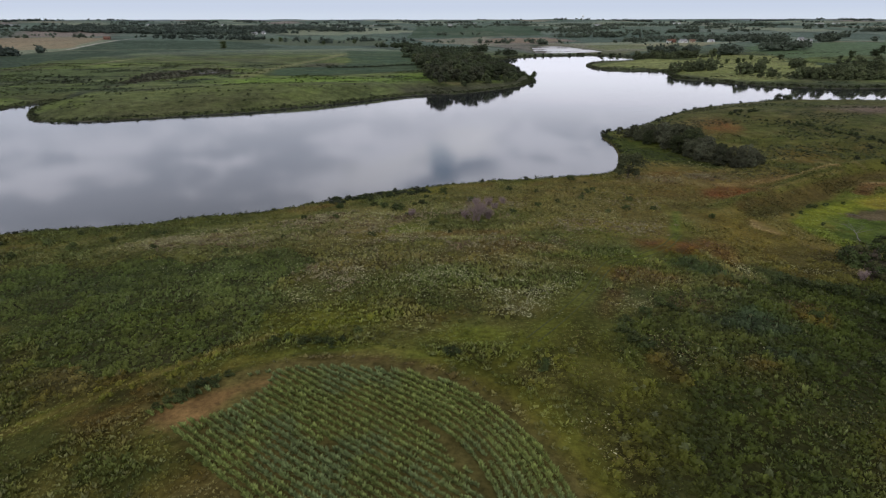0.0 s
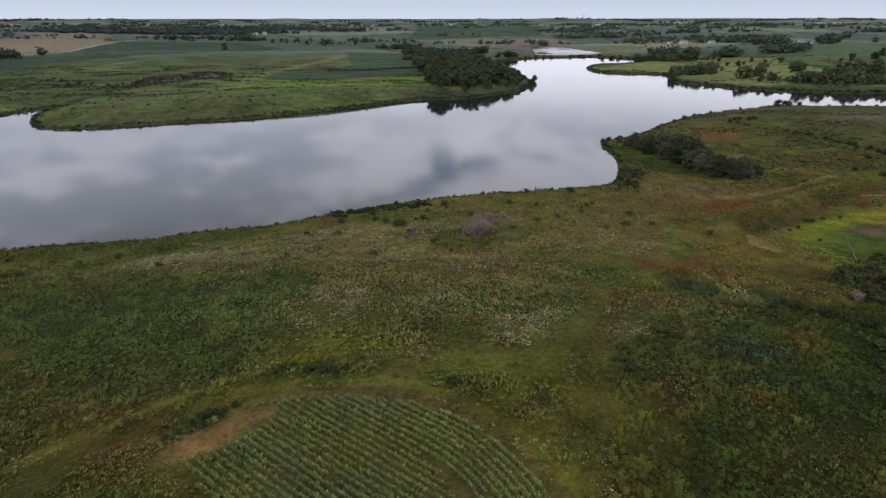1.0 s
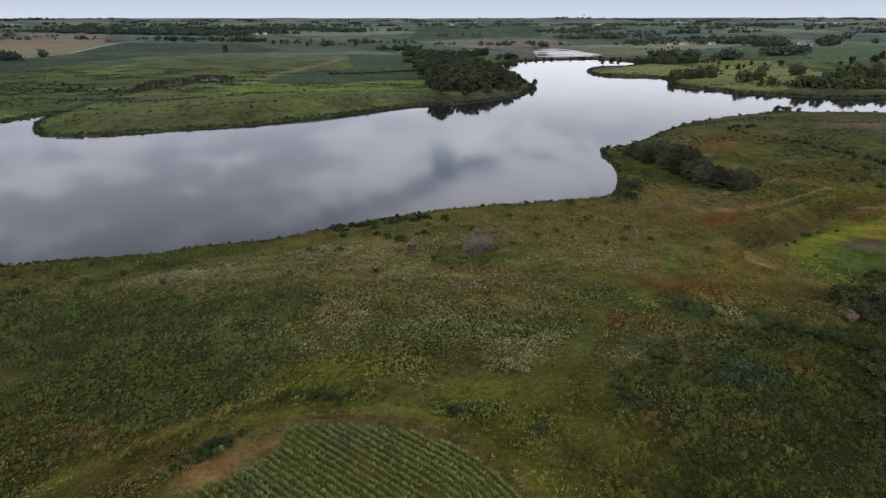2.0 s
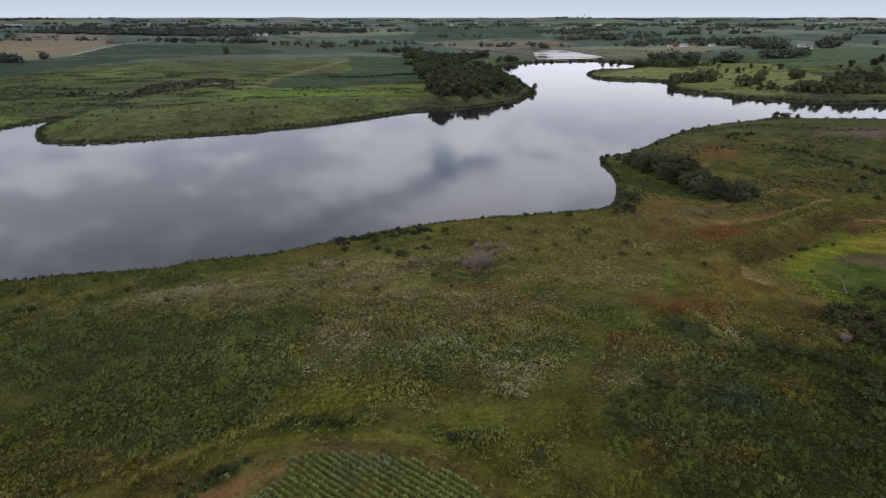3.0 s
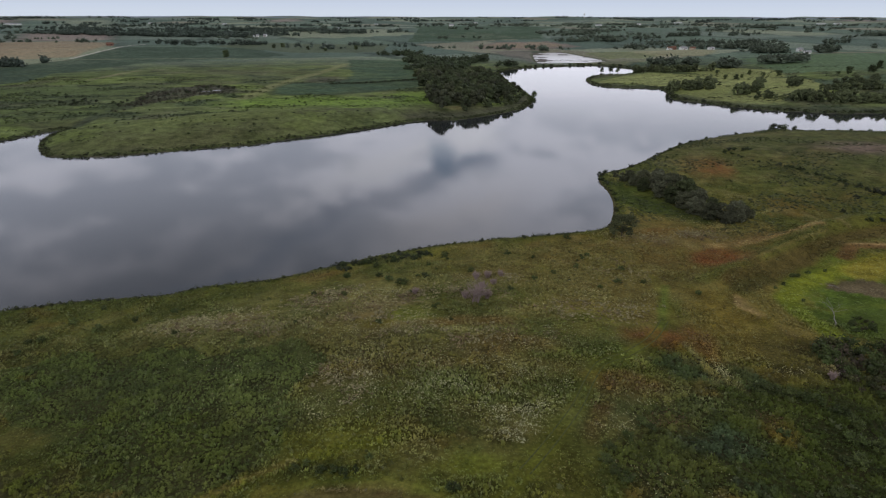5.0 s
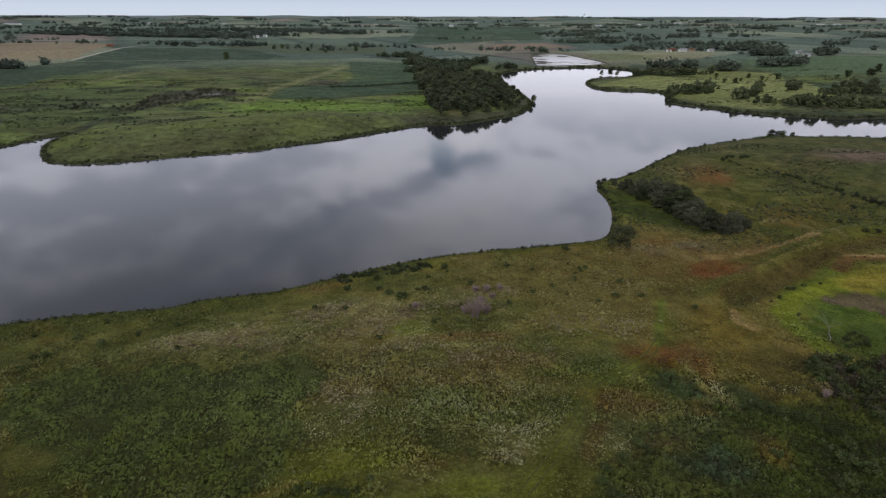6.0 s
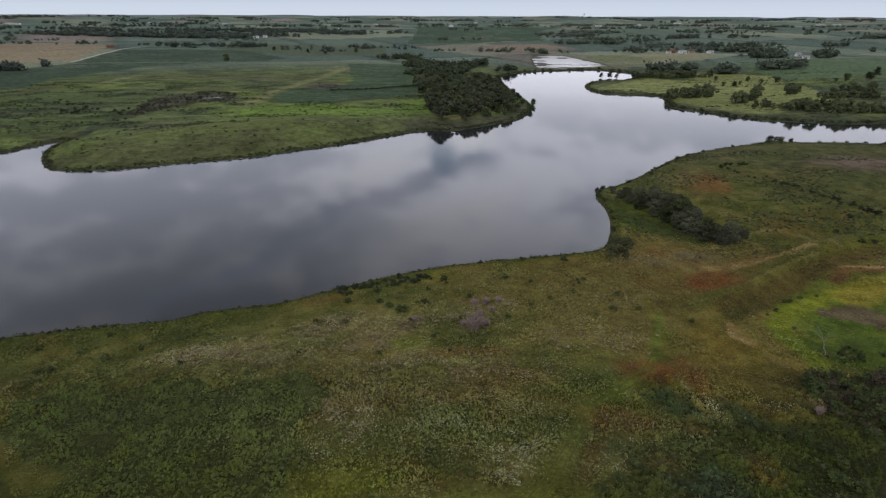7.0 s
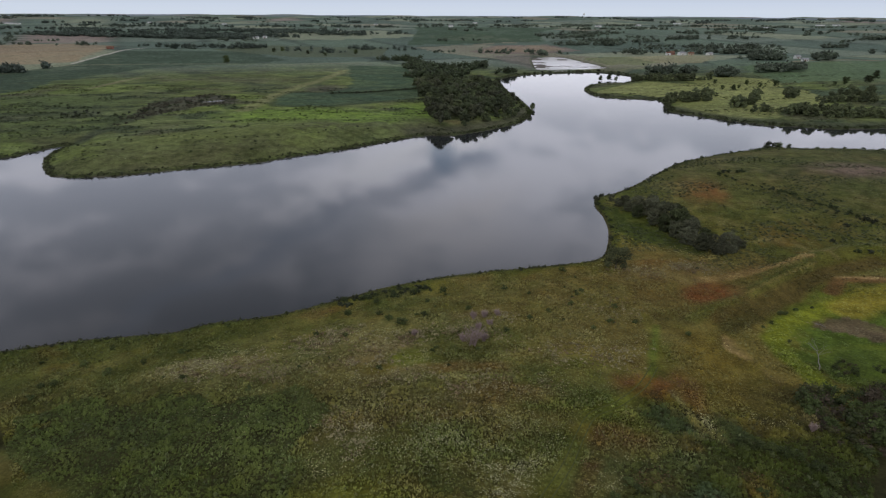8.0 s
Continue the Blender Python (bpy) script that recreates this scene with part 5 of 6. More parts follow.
for cx, cy, rx, ry, turn, n in ((272, 700, 46, 12, -2, 54), (236, 552, 26, 12, 10, 38), (264, 576, 8, 8, 0, 6),
                                (270, 518, 24, 6, 42, 22), (299, 560, 4, 9, 0, 6), (346, 580, 6, 22, -35, 20), (310, 466, 32, 11, -12, 54), (350, 458, 20, 8, -10, 22), (322, 492, 20, 7, 0, 16),
                                (378, 542, 30, 8, 5, 32), (415, 582, 22, 9, 10, 24), (278, 485, 22, 2.5, 2, 10)):
    for _ in range(n):
        a, r = rng.uniform(0, 2 * math.pi), math.sqrt(rng.random())
        u, v = math.cos(a) * r * rx, math.sin(a) * r * ry
        x, y = cx + u * math.cos(radians(turn)) - v * math.sin(radians(turn)), cy + u * math.sin(radians(turn)) + v * math.cos(radians(turn))
        if shore(np.array([x]), np.array([y]))[0] > 1:
            plant(east, x, y, float(rng.uniform(0.45, 0.98)))

shrubs = [make_tree("meadow_shrub", "low dark green shrub in the meadow", "shrub", 120 + k, 1.7, 1.5, (0.058, 0.078, 0.024) if k % 2 else (0.076, 0.096, 0.030), 12, 30, 0.20, 0.1, "meadow shrubs", 0.85) for k in range(5)]
for x, y, s_ in ((-28.6, 48.6, 0.6), (-27.8, 49.6, 0.7), (-26.8, 50.4, 0.6), (-25.8, 51.3, 0.7), (-24.8, 52.0, 0.5), (-29.4, 47.8, 0.5), (-27.2, 51.2, 0.5), (-26.2, 49.6, 0.5), (-27.4, 48.6, 0.6), (-24.6, 51.0, 0.5), (-23.6, 52.6, 0.5), (1, 54.5, 0.8), (10.8, 51.5, 0.8), (-20.4, 59.4, 0.6), (-19, 60.3, 0.5), (-16.6, 58.7, 0.7), (-15, 58.6, 0.6), (-13.5, 57.9, 0.7), (-12, 58.6, 0.5), (-10.5, 61, 0.5), (22.4, 57.6, 0.9), (21.6, 59.8, 0.9), (23.4, 56.6, 0.8), (29.4, 68.4, 0.9), (30.3, 67, 0.8), (26.2, 64.8, 0.8), (23, 62.6, 0.7)):  # round the plot
    plant(shrubs, x, y, s_)
for x, y, s_ in ((62, 68, 1.3), (59, 63, 1.2), (57, 63, 1.0), (65, 67, 1.2), (51, 56, 1.0), (51, 68, 0.9), (66, 62, 1.4), (64, 58, 1.2), (60, 57, 1.1), (54, 80, 1.1), (56, 79.6, 1.2), (58, 79, 1.2), (60, 78.6, 1.2), (62, 78, 1.2), (64, 75, 1.2), (65, 72, 1.2)):  # on the eastern slope
    plant(shrubs, x, y, s_)
for x, y, s_ in ((-26, 137, 0.9), (-19, 144, 0.9), (-17, 134, 0.8), (-14, 130, 0.9), (-11, 127, 1.0), (-10, 128, 0.9), (-5, 132, 0.9), (0, 151, 1.1), (7, 136, 0.8), (18, 152, 0.9), (23, 131, 0.8), (39, 168, 1.0), (16, 123, 0.7), (8, 121, 0.8), (-24, 121, 0.7), (-70, 112, 0.8), (-76, 108, 0.9), (-84, 112, 1.0), (-63, 117, 0.8), (-86, 104, 0.9), (62, 124, 0.7), (44, 130, 0.8), (36, 141, 0.7), (41, 150, 0.7), (48, 140, 0.8)):  # on the slope to the lake
    plant(shrubs, x, y, s_)
for x, y, s_ in ((85.2, 131.1, 0.45), (89.2, 134.2, 0.5), (94.6, 139.6, 0.7), (96.2, 139.8, 0.6), (100.5, 142.5, 0.6), (106.1, 143.8, 0.5), (87.8, 123.5, 0.5), (92, 112, 0.6), (94, 114, 0.7), (96, 111, 0.7), (90, 108, 0.7)):  # in the green basin
    plant(shrubs, x, y, s_)
for _ in range(60):  # strewn over the slope
    x, y = rng.uniform(-100, 60), rng.uniform(95, 165)
    if 2 < shore(np.array([x]), np.array([y]))[0] < 60:
        plant(shrubs, x, y, float(rng.uniform(0.35, 0.75)))
bank = [make_tree("bank_shrub", "dense dark shrub on the lake bank", "shrub", 140 + k, 2.0, 1.9, LEAFDARK if k % 2 else (0.042, 0.050, 0.030), 9, 22, 0.3, 0.05, "bank shrubs") for k in range(5)]
bank_rng = random.Random(46)
for _ in range(46):  # a dense streak on the brow of the bank
    f, o = bank_rng.uniform(0, 1), bank_rng.uniform(-3.2, 2.6)
    plant(bank, -30 + 28 * f + 0.4 * o, 145 + 9.5 * f - 0.9 * o, bank_rng.uniform(0.3, 0.75))


def along(points, step, inland, scale, models):
    """Shrubs set along a stretch of bank."""
    line = rounded(points, False, 12)
    travelled = 0.0
    for (ax, ay), (bx, by) in zip(line[:-1], line[1:]):
        travelled += math.hypot(bx - ax, by - ay)
        if travelled < step * rng.uniform(0.5, 1.4):
            continue
        travelled = 0.0
        x, y = ax + rng.uniform(-1, 1) * inland, ay + rng.uniform(-1, 1) * inland
        for _ in range(12):
            if shore(np.array([x]), np.array([y]))[0] > 0.3:
                break
            x, y = ax + rng.uniform(-1, 1) * inland * 1.6, ay + rng.uniform(-1, 1) * inland * 1.6
        else:
            continue
        plant(models, x, y, scale * float(rng.uniform(0.5, 1.2)))


along(NEAR_SHORE[3:14], 9.0, 2.0, 0.5, bank)
along(NEAR_SHORE[14:21], 8.0, 1.5, 0.6, bank)
along(NEAR_SHORE[20:31], 12.0, 2.0, 0.8, bank)
along(WEST_SHORE[9:22], 12.0, 2.0, 0.6, bank)
along(EAST_SHORE[2:11], 13.0, 2.5, 1.2, bank)
along(EAST_SHORE[18:] + WEST_SHORE[:4], 10.0, 2.5, 1.6, bank)
for x, y, s_ in ((207, 357, 2.0), (212, 357, 1.7), (217, 354, 1.4), (203, 353, 1.2), (70.5, 250, 0.8), (73.5, 252.5, 1.0), (68.8, 240, 0.8), (69.2, 232, 0.7)):
    plant(bank, x, y, s_)
dip = [make_tree("dip_shrub", "brown-green overgrown shrub in the dip beside the mound", "shrub", 160 + k, 2.0, 1.9, ((0.064, 0.068, 0.026), (0.052, 0.070, 0.022), (0.080, 0.064, 0.044), (0.054, 0.074, 0.023))[k], 9, 26, 0.26, 0.05, "dip shrubs") for k in range(4)]
# dark scrub in the dip beside the mound, and the hedge on the peninsula
for _ in range(90):
    a, r = rng.uniform(0, 2 * math.pi), math.sqrt(rng.random())
    plant(dip, 90 + math.cos(a) * r * 16, 94 + math.sin(a) * r * 9, float(rng.uniform(0.8, 1.7)))
for _ in range(34):
    a, r = rng.uniform(0, 2 * math.pi), math.sqrt(rng.random())
    plant(dip, 78 + math.cos(a) * r * 6, 86 + math.sin(a) * r * 8, float(rng.uniform(0.5, 1.1)))
for _ in range(40):
    a, r = rng.uniform(0, 2 * math.pi), math.sqrt(rng.random())
    plant(dip, 88 + math.cos(a) * r * 9, 80 + math.sin(a) * r * 8, float(rng.uniform(0.6, 1.3)))
for _ in range(22):
    a, r = rng.uniform(0, 2 * math.pi), math.sqrt(rng.random())
    plant(dip, 99 + math.cos(a) * r * 9, 111 + math.sin(a) * r * 5, float(rng.uniform(0.25, 0.6)))
for x, y, s_ in ((166, 228, 0.8), (168.2, 222, 0.9), (170.4, 215, 1.0), (172.3, 212.7, 1.0), (158.5, 209.6, 0.8), (144.7, 195, 0.8), (143.8, 181, 0.8), (148.7, 181.2, 0.7), (159.7, 237.2, 0.7), (157.3, 244.5, 1.0), (154.1, 249, 0.8), (151.9, 252, 0.8)):
    plant(bank, x, y, s_)
along([(139, 281), (143, 261), (155, 248), (161, 235), (166, 222), (171, 214), (178, 208), (190, 204)], 3.0, 1.6, 0.7, bank)
along([(139, 279), (146, 281), (152, 279)], 2.5, 1.5, 0.8, bank)
along([(-250, 440), (-244, 467), (-230, 500), (-212, 548), (-190, 545)], 3.5, 7.0, 1.1, bank)
along([(-295, 440), (-288, 455), (-282, 468)], 3.0, 9.0, 1.1, bank)
along([(-330, 500), (-305, 470), (-285, 445), (-250, 440)], 8.0, 12.0, 1.1, bank)
along([(-114, 582), (-103, 587), (-91, 592), (-80, 597), (-68, 602), (-58, 609), (-48, 615.5), (-38, 622), (-28, 629)], 1.6, 0.8, 0.9, bank)
for _ in range(60):
    x, y = rng.uniform(-260, 0), rng.uniform(295, 490)
    if shore(np.array([x]), np.array([y]))[0] > 4:
        plant(bank, x, y, float(rng.uniform(0.3, 0.6)))
drop_models(oaks + lone + singles + thicket_trees + east + shrubs + bank + dip)


# woods and hedges too far off to be told apart
def far_woods(name, label, patches, tall, tint):
    """Patches: cx, cy, rx, ry, turn, how many crowns."""
    x, y = [], []
    for cx, cy, rx, ry, turn, n in patches:
        m = max(3, n // 8)
        a, r = rng.uniform(0, 2 * np.pi, m), np.sqrt(rng.random(m))
        home = rng.integers(0, m, n)
        u, v = (np.cos(a) * r * rx)[home] + rng.normal(0, min(tall * 1.8, rx * 0.25), n), (np.sin(a) * r * ry)[home] + rng.normal(0, min(ry * 0.4, tall * 0.7), n)
        c, s_ = math.cos(radians(turn)), math.sin(radians(turn))
        x.append(cx + u * c - v * s_)
        y.append(cy + u * s_ + v * c)
    x, y = np.concatenate(x), np.concatenate(y)
    ok = shore(x, y) > 0.5
    x, y = x[ok], y[ok]
    models = []
    for k in range(4):
        g = np.random.default_rng(500 + k)
        ls = np.stack([g.uniform(-0.3, 0.3, 3), g.uniform(-0.3, 0.3, 3), g.uniform(0.25, 0.72, 3), g.uniform(0.28, 0.4, 3)], 1)
        models.append(lump_cloud(ls, 0.2, 7, (1, 1, 1), 520 + k))
    vs, fs, cs, start = [], [], [], 0
    z = height(x, y)
    for px, py, pz in zip(x, y, z):
        v, f, c = models[int(rng.integers(4))]
        h = tall * rng.uniform(0.6, 1.3)
        t = rng.uniform(0, 2 * np.pi)
        w = np.stack([v[:, 0] * np.cos(t) - v[:, 1] * np.sin(t), v[:, 0] * np.sin(t) + v[:, 1] * np.cos(t), v[:, 2]], 1)
        vs.append(w * (h * 1.1, h * 1.1, h) + (px, py, pz - 0.1 * h))
        fs.append(f + start)
        cs.append(c * np.array(tint) * rng.uniform(0.7, 1.35))
        start += len(v)
    return tagged(new(name, mesh_from(name, np.vstack(vs), np.vstack(fs), np.vstack(cs), CROWN)), label, "woodland", kind="stuff")


# far woods' greens are paled and blued, aerial haze put into leaf colour
HAZEGREEN = (0.110, 0.138, 0.098)
far_woods("grove_woods", "far part of the dark green lakeside grove", [(-18, 885, 38, 55, 14, 90), (6, 755, 40, 72, 6, 190), (-74, 976, 36, 9, 0, 36), (40, 850, 26, 36, 0, 30), (95, 800, 30, 8, 45, 10)], 9.5, (0.050, 0.066, 0.033))
far_woods("west_woods", "woods and hedgerows beyond the western fields",
          [(-470, 1095, 22, 6, 30, 30), (-405, 1160, 60, 5, 46, 46), (-548, 1121, 26, 4, 10, 9), (-562, 740, 20, 18, 20, 30), (-556, 754, 22, 8, 10, 34), (-534, 786, 8, 5, 40, 5), (-900, 1500, 130, 26, -5, 240), (-690, 1520, 190, 30, 5, 380), (-440, 1780, 170, 50, 0, 220),
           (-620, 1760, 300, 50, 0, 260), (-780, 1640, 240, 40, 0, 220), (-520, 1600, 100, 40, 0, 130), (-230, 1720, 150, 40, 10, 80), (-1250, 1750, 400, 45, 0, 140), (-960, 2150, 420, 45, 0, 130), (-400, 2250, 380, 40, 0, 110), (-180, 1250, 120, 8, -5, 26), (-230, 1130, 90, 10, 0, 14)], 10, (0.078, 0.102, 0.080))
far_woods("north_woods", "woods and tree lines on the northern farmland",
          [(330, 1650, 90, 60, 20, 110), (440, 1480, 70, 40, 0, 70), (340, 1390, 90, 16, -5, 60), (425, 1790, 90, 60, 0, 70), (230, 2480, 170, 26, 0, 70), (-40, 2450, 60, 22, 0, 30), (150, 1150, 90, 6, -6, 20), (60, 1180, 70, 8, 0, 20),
           (800, 2600, 500, 40, 0, 120), (1500, 2500, 600, 45, 0, 130), (650, 2050, 260, 14, 4, 60), (900, 1750, 240, 14, -4, 60)], 10, HAZEGREEN)
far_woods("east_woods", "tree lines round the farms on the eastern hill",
          [(300, 765, 30, 10, -10, 34), (356, 730, 20, 6, 0, 26), (413, 750, 36, 6, 10, 44), (470, 884, 24, 8, -25, 60), (470, 1130, 130, 14, -10, 90), (546, 857, 18, 4, 3, 44), (700, 1300, 180, 16, 5, 70), (900, 1150, 200, 14, 0, 60), (1250, 1500, 260, 20, 0, 80), (640, 1550, 160, 12, 0, 50), (1100, 1950, 300, 16, 3, 70)], 11, HAZEGREEN)
hedge_rng = np.random.default_rng(33)
hedges = []
for _ in range(60):
    a, r = hedge_rng.uniform(-0.68, 0.68), hedge_rng.uniform(1050, 3000)
    if not (-0.06 < a < 0.25 and r < 1500):
        hedges.append((r * math.sin(a), r * math.cos(a), hedge_rng.uniform(50, 170), 3.0, float(hedge_rng.choice((0, 4, -6, 28, -62))), int(hedge_rng.uniform(8, 20))))
far_woods("field_hedges", "thin hedges and small trees between the far fields", hedges, 8, HAZEGREEN)
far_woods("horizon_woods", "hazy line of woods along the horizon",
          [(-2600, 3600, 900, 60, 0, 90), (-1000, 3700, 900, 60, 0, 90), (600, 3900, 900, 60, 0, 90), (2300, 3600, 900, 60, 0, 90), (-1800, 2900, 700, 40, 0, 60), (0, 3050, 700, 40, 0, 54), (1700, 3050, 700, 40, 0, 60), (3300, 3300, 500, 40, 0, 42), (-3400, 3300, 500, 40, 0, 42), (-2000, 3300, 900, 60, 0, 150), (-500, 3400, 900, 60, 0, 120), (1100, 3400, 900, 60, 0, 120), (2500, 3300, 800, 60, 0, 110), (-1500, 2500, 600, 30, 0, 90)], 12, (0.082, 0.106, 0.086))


# ---- the sown plot ----
PLANTS = [clump_template(700 + k, 16, 0.66, 0.72, 0.10) for k in range(6)]
plot = tagged(new("crop_plot"), "round plot of leafy green crop in rows with bare gaps", "crop plot")
CROP = tint_material("crop_leaf", 0.7, 2.2, (0.8, 1.2), 0.25)
plant_meshes = []
for k, (v, f) in enumerate(PLANTS):
    shade = np.repeat(np.random.default_rng(740 + k).uniform(0.75, 1.25, len(v) // 4), 4)[:, None]
    plant_meshes.append(mesh_from("crop_plant", v * 0.72, f, np.array((0.214, 0.262, 0.080)) * shade, CROP))
single_plants = 0


def crop_row(x, y):
    """One row: its plants within a stretch of the plot's middle stand singly, the rest are joined."""
    global single_plants
    keep = plot_mask(x, y) > 0.5
    u = ((x + 23.3) * 0.83 + (y - 48.6) * 0.56) / 7.2
    v = (-(x + 23.3) * 0.56 + (y - 48.6) * 0.83) / 2.3
    keep &= np.hypot(u, v) + (fbm(x, y, 2.5, 57) - 0.5) * 0.9 > 1
    for cx, cy, rx, ry in ((1.6, 38.4, 1.7, 0.8), (-10.6, 40.8, 0.8, 0.5)):  # bare spots
        keep &= np.hypot(((x - cx) * 0.74 - (y - cy) * 0.67) / rx, ((x - cx) * 0.67 + (y - cy) * 0.74) / ry) > 1
    from_c = np.hypot(x - RING_C[0], y - RING_C[1])
    bearing_c = np.degrees(np.arctan2(y - RING_C[1], x - RING_C[0]))
    keep &= from_c < RING_R - 0.5 - 1.1 * smooth(bearing_c, 42, 72) + (fbm(x, y, 3, 58) - 0.5) * 0.8
    keep &= fbm(x, y, 2.2, 51) > 0.18
    x, y = x[keep], y[keep]
    if len(x) < 8:
        return
    x, y = x + rng.uniform(-0.08, 0.08, len(x)), y + rng.uniform(-0.08, 0.08, len(x))
    vigour = 0.74 + 0.52 * fbm(x, y, 8, 53)
    size = 0.64 * vigour * rng.uniform(0.75, 1.2, len(x))
    z = height(x, y) - 0.02
    near = (np.hypot(x + 3.5, y - 36.5) < 4.6) & (np.arange(len(x)) + single_plants < 300)
    for i in np.nonzero(near)[0]:
        ob = part("crop_plant", plant_meshes[int(rng.integers(6))], plot)
        k = float(size[i]) / 0.72
        ob.matrix_basis = pose(float(x[i]), float(y[i]), float(z[i]), 0, 0, float(rng.uniform(0, 360))) @ Matrix.Scale(k, 4)
    single_plants += int(near.sum())
    x, y, z, size = x[~near], y[~near], z[~near], size[~near]
    if len(x) < 4:
        return
    blue = smooth(fbm(x, y, 6, 55), 0.45, 0.65)[:, None]
    col = (np.array((0.225, 0.270, 0.076)) * (1 - blue) + np.array((0.195, 0.245, 0.096)) * blue) * rng.uniform(0.75, 1.25, (len(x), 1))
    part("crop_strip", scatter("crop_strip", PLANTS, x, y, z, size, np.ones(len(x)), col, CROP), plot)["kind"] = "stuff"


rd, rn = np.array([0.788, -0.616]), np.array([0.616, 0.788])
turn_at = math.atan2(rn[1], rn[0])
HEAD_ROWS = 9
for k in range(HEAD_ROWS):  # outer rows bend along the plot's edge and run on straight
    r = RING_R - 0.4 - 0.78 * k
    a = np.arange(radians(-20), turn_at, 0.19 / r)
    back = np.arange(0.1, 30, 0.19)
    x = np.concatenate([RING_C[0] + r * np.cos(a), RING_C[0] + r * rn[0] - rd[0] * back])
    y = np.concatenate([RING_C[1] + r * np.sin(a), RING_C[1] + r * rn[1] - rd[1] * back])
    crop_row(x, y)
for k in range(-16, 24):  # straight rows inside
    t, off = np.arange(-32, 32, 0.19), RING_R - 0.4 - 0.78 * (HEAD_ROWS + 23 - k)
    q = np.array(RING_C)[None] + rd[None] * t[:, None] + rn[None] * off
    q = q[(t < 0) | (np.hypot(t, off) < RING_R - 0.9 - 0.78 * HEAD_ROWS)]
    if len(q):
        crop_row(q[:, 0], q[:, 1])


# ---- dead wood ----
def dead_bush(x, y, seed, tall):
    g = random.Random(seed)
    bm = bmesh.new()
    for _ in range(40):
        a, o = g.uniform(0, 6.28), g.uniform(0.1, 0.6)
        p = Vector((g.uniform(-0.35, 0.35), g.uniform(-0.35, 0.35), 0)) * tall * 0.5
        q = p * 0.7 + Vector((math.cos(a) * o * 0.55, math.sin(a) * o * 0.55, g.uniform(0.4, 0.9))) * tall * 0.6
        tube(bm, p * 0.7, q, 0.06, 0.04, 4)
        for _ in range(5):
            b = a + g.uniform(-1.4, 1.4)
            r = q + Vector((math.cos(b) * 0.6, math.sin(b) * 0.6, g.uniform(0.1, 1.0))) * tall * g.uniform(0.15, 0.4)
            tube(bm, q, r, 0.04, 0.02, 3)
            tube(bm, r, r + Vector((g.uniform(-1, 1), g.uniform(-1, 1), g.uniform(0, 1))) * tall * 0.12, 0.022, 0.012, 3)
    ob = new("dead_bush", finish(bm, "dead_bush", TWIG))
    ob.matrix_basis = pose(x, y, ground_z(x, y) - 0.05)
    return tagged(ob, "bare pinkish-grey dead bush in the meadow", "dead bush", "dead bushes")


for x, y, s_ in ((7.0, 115.2, 6.4), (9.8, 117.4, 3.0), (4.6, 117.0, 2.6), (12, 126, 2.4), (9, 124, 2.2), (8, 130, 2.6), (11, 131, 2.6), (14.5, 132, 2.4), (-7, 120.5, 2.2), (70.5, 86.5, 2.2), (75, 91.5, 1.8)):
    dead_bush(x, y, int(x * 10), s_)


def fallen_tree(x, y, turn, length, label, boughs):
    g = random.Random(int(x))
    end = ground_z(x + math.cos(radians(turn)) * length, y + math.sin(radians(turn)) * length)
    root = tagged(new("fallen_tree"), label, "fallen tree")
    bm = bmesh.new()
    p, d, r = Vector((0, 0, 0.12)), Vector((1, 0, 0.01)), max(0.010 * length, 0.15)
    limbs = []
    for k in range(6):
        q = p + d * length / 6 + Vector((0, g.uniform(-0.4, 0.4), g.uniform(-0.05, 0.10)))
        tube(bm, p, q, r, r * 0.82, 7)
        limbs += [(q, r)] * (boughs if k > 2 else 0)
        p, r = q, r * 0.82
    part("trunk", finish(bm, "trunk", DEADWOOD), root)
    for q, r in limbs:
        bm = bmesh.new()
        a = g.choice((-1, 1)) * g.uniform(0.4, 1.1)
        e = q + Vector((math.cos(a), math.sin(a), g.uniform(0.0, 0.6))) * length * g.uniform(0.10, 0.22)
        tube(bm, q, e, r * 0.5, r * 0.25, 5)
        for _ in range(3):
            b = a + g.uniform(-0.9, 0.9)
            tube(bm, e, e + Vector((math.cos(b), math.sin(b), g.uniform(0.0, 0.7))) * length * g.uniform(0.05, 0.10), r * 0.25, r * 0.1, 4)
        part("bough", finish(bm, "bough", DEADWOOD), root)
    root.matrix_basis = pose(x, y, ground_z(x, y), 0, math.degrees(math.atan2(ground_z(x, y) - end, length)), turn)
    return root


fallen_tree(87.2, 110.4, 60, 12.5, "weathered grey dead tree lying in the green basin", 3)
fallen_tree(101.9, 135.2, -63, 2.8, "short pale log on the muddy basin floor", 0)


# ---- buildings, roads and masts far off ----
def box(bm, x0, x1, y0, y1, z0, z1):
    v = [bm.verts.new((x, y, z)) for z in (z0, z1) for y in (y0, y1) for x in (x0, x1)]
    for f in ((0, 1, 3, 2), (4, 6, 7, 5), (0, 4, 5, 1), (2, 3, 7, 6), (0, 2, 6, 4), (1, 5, 7, 3)):
        bm.faces.new([v[i] for i in f])


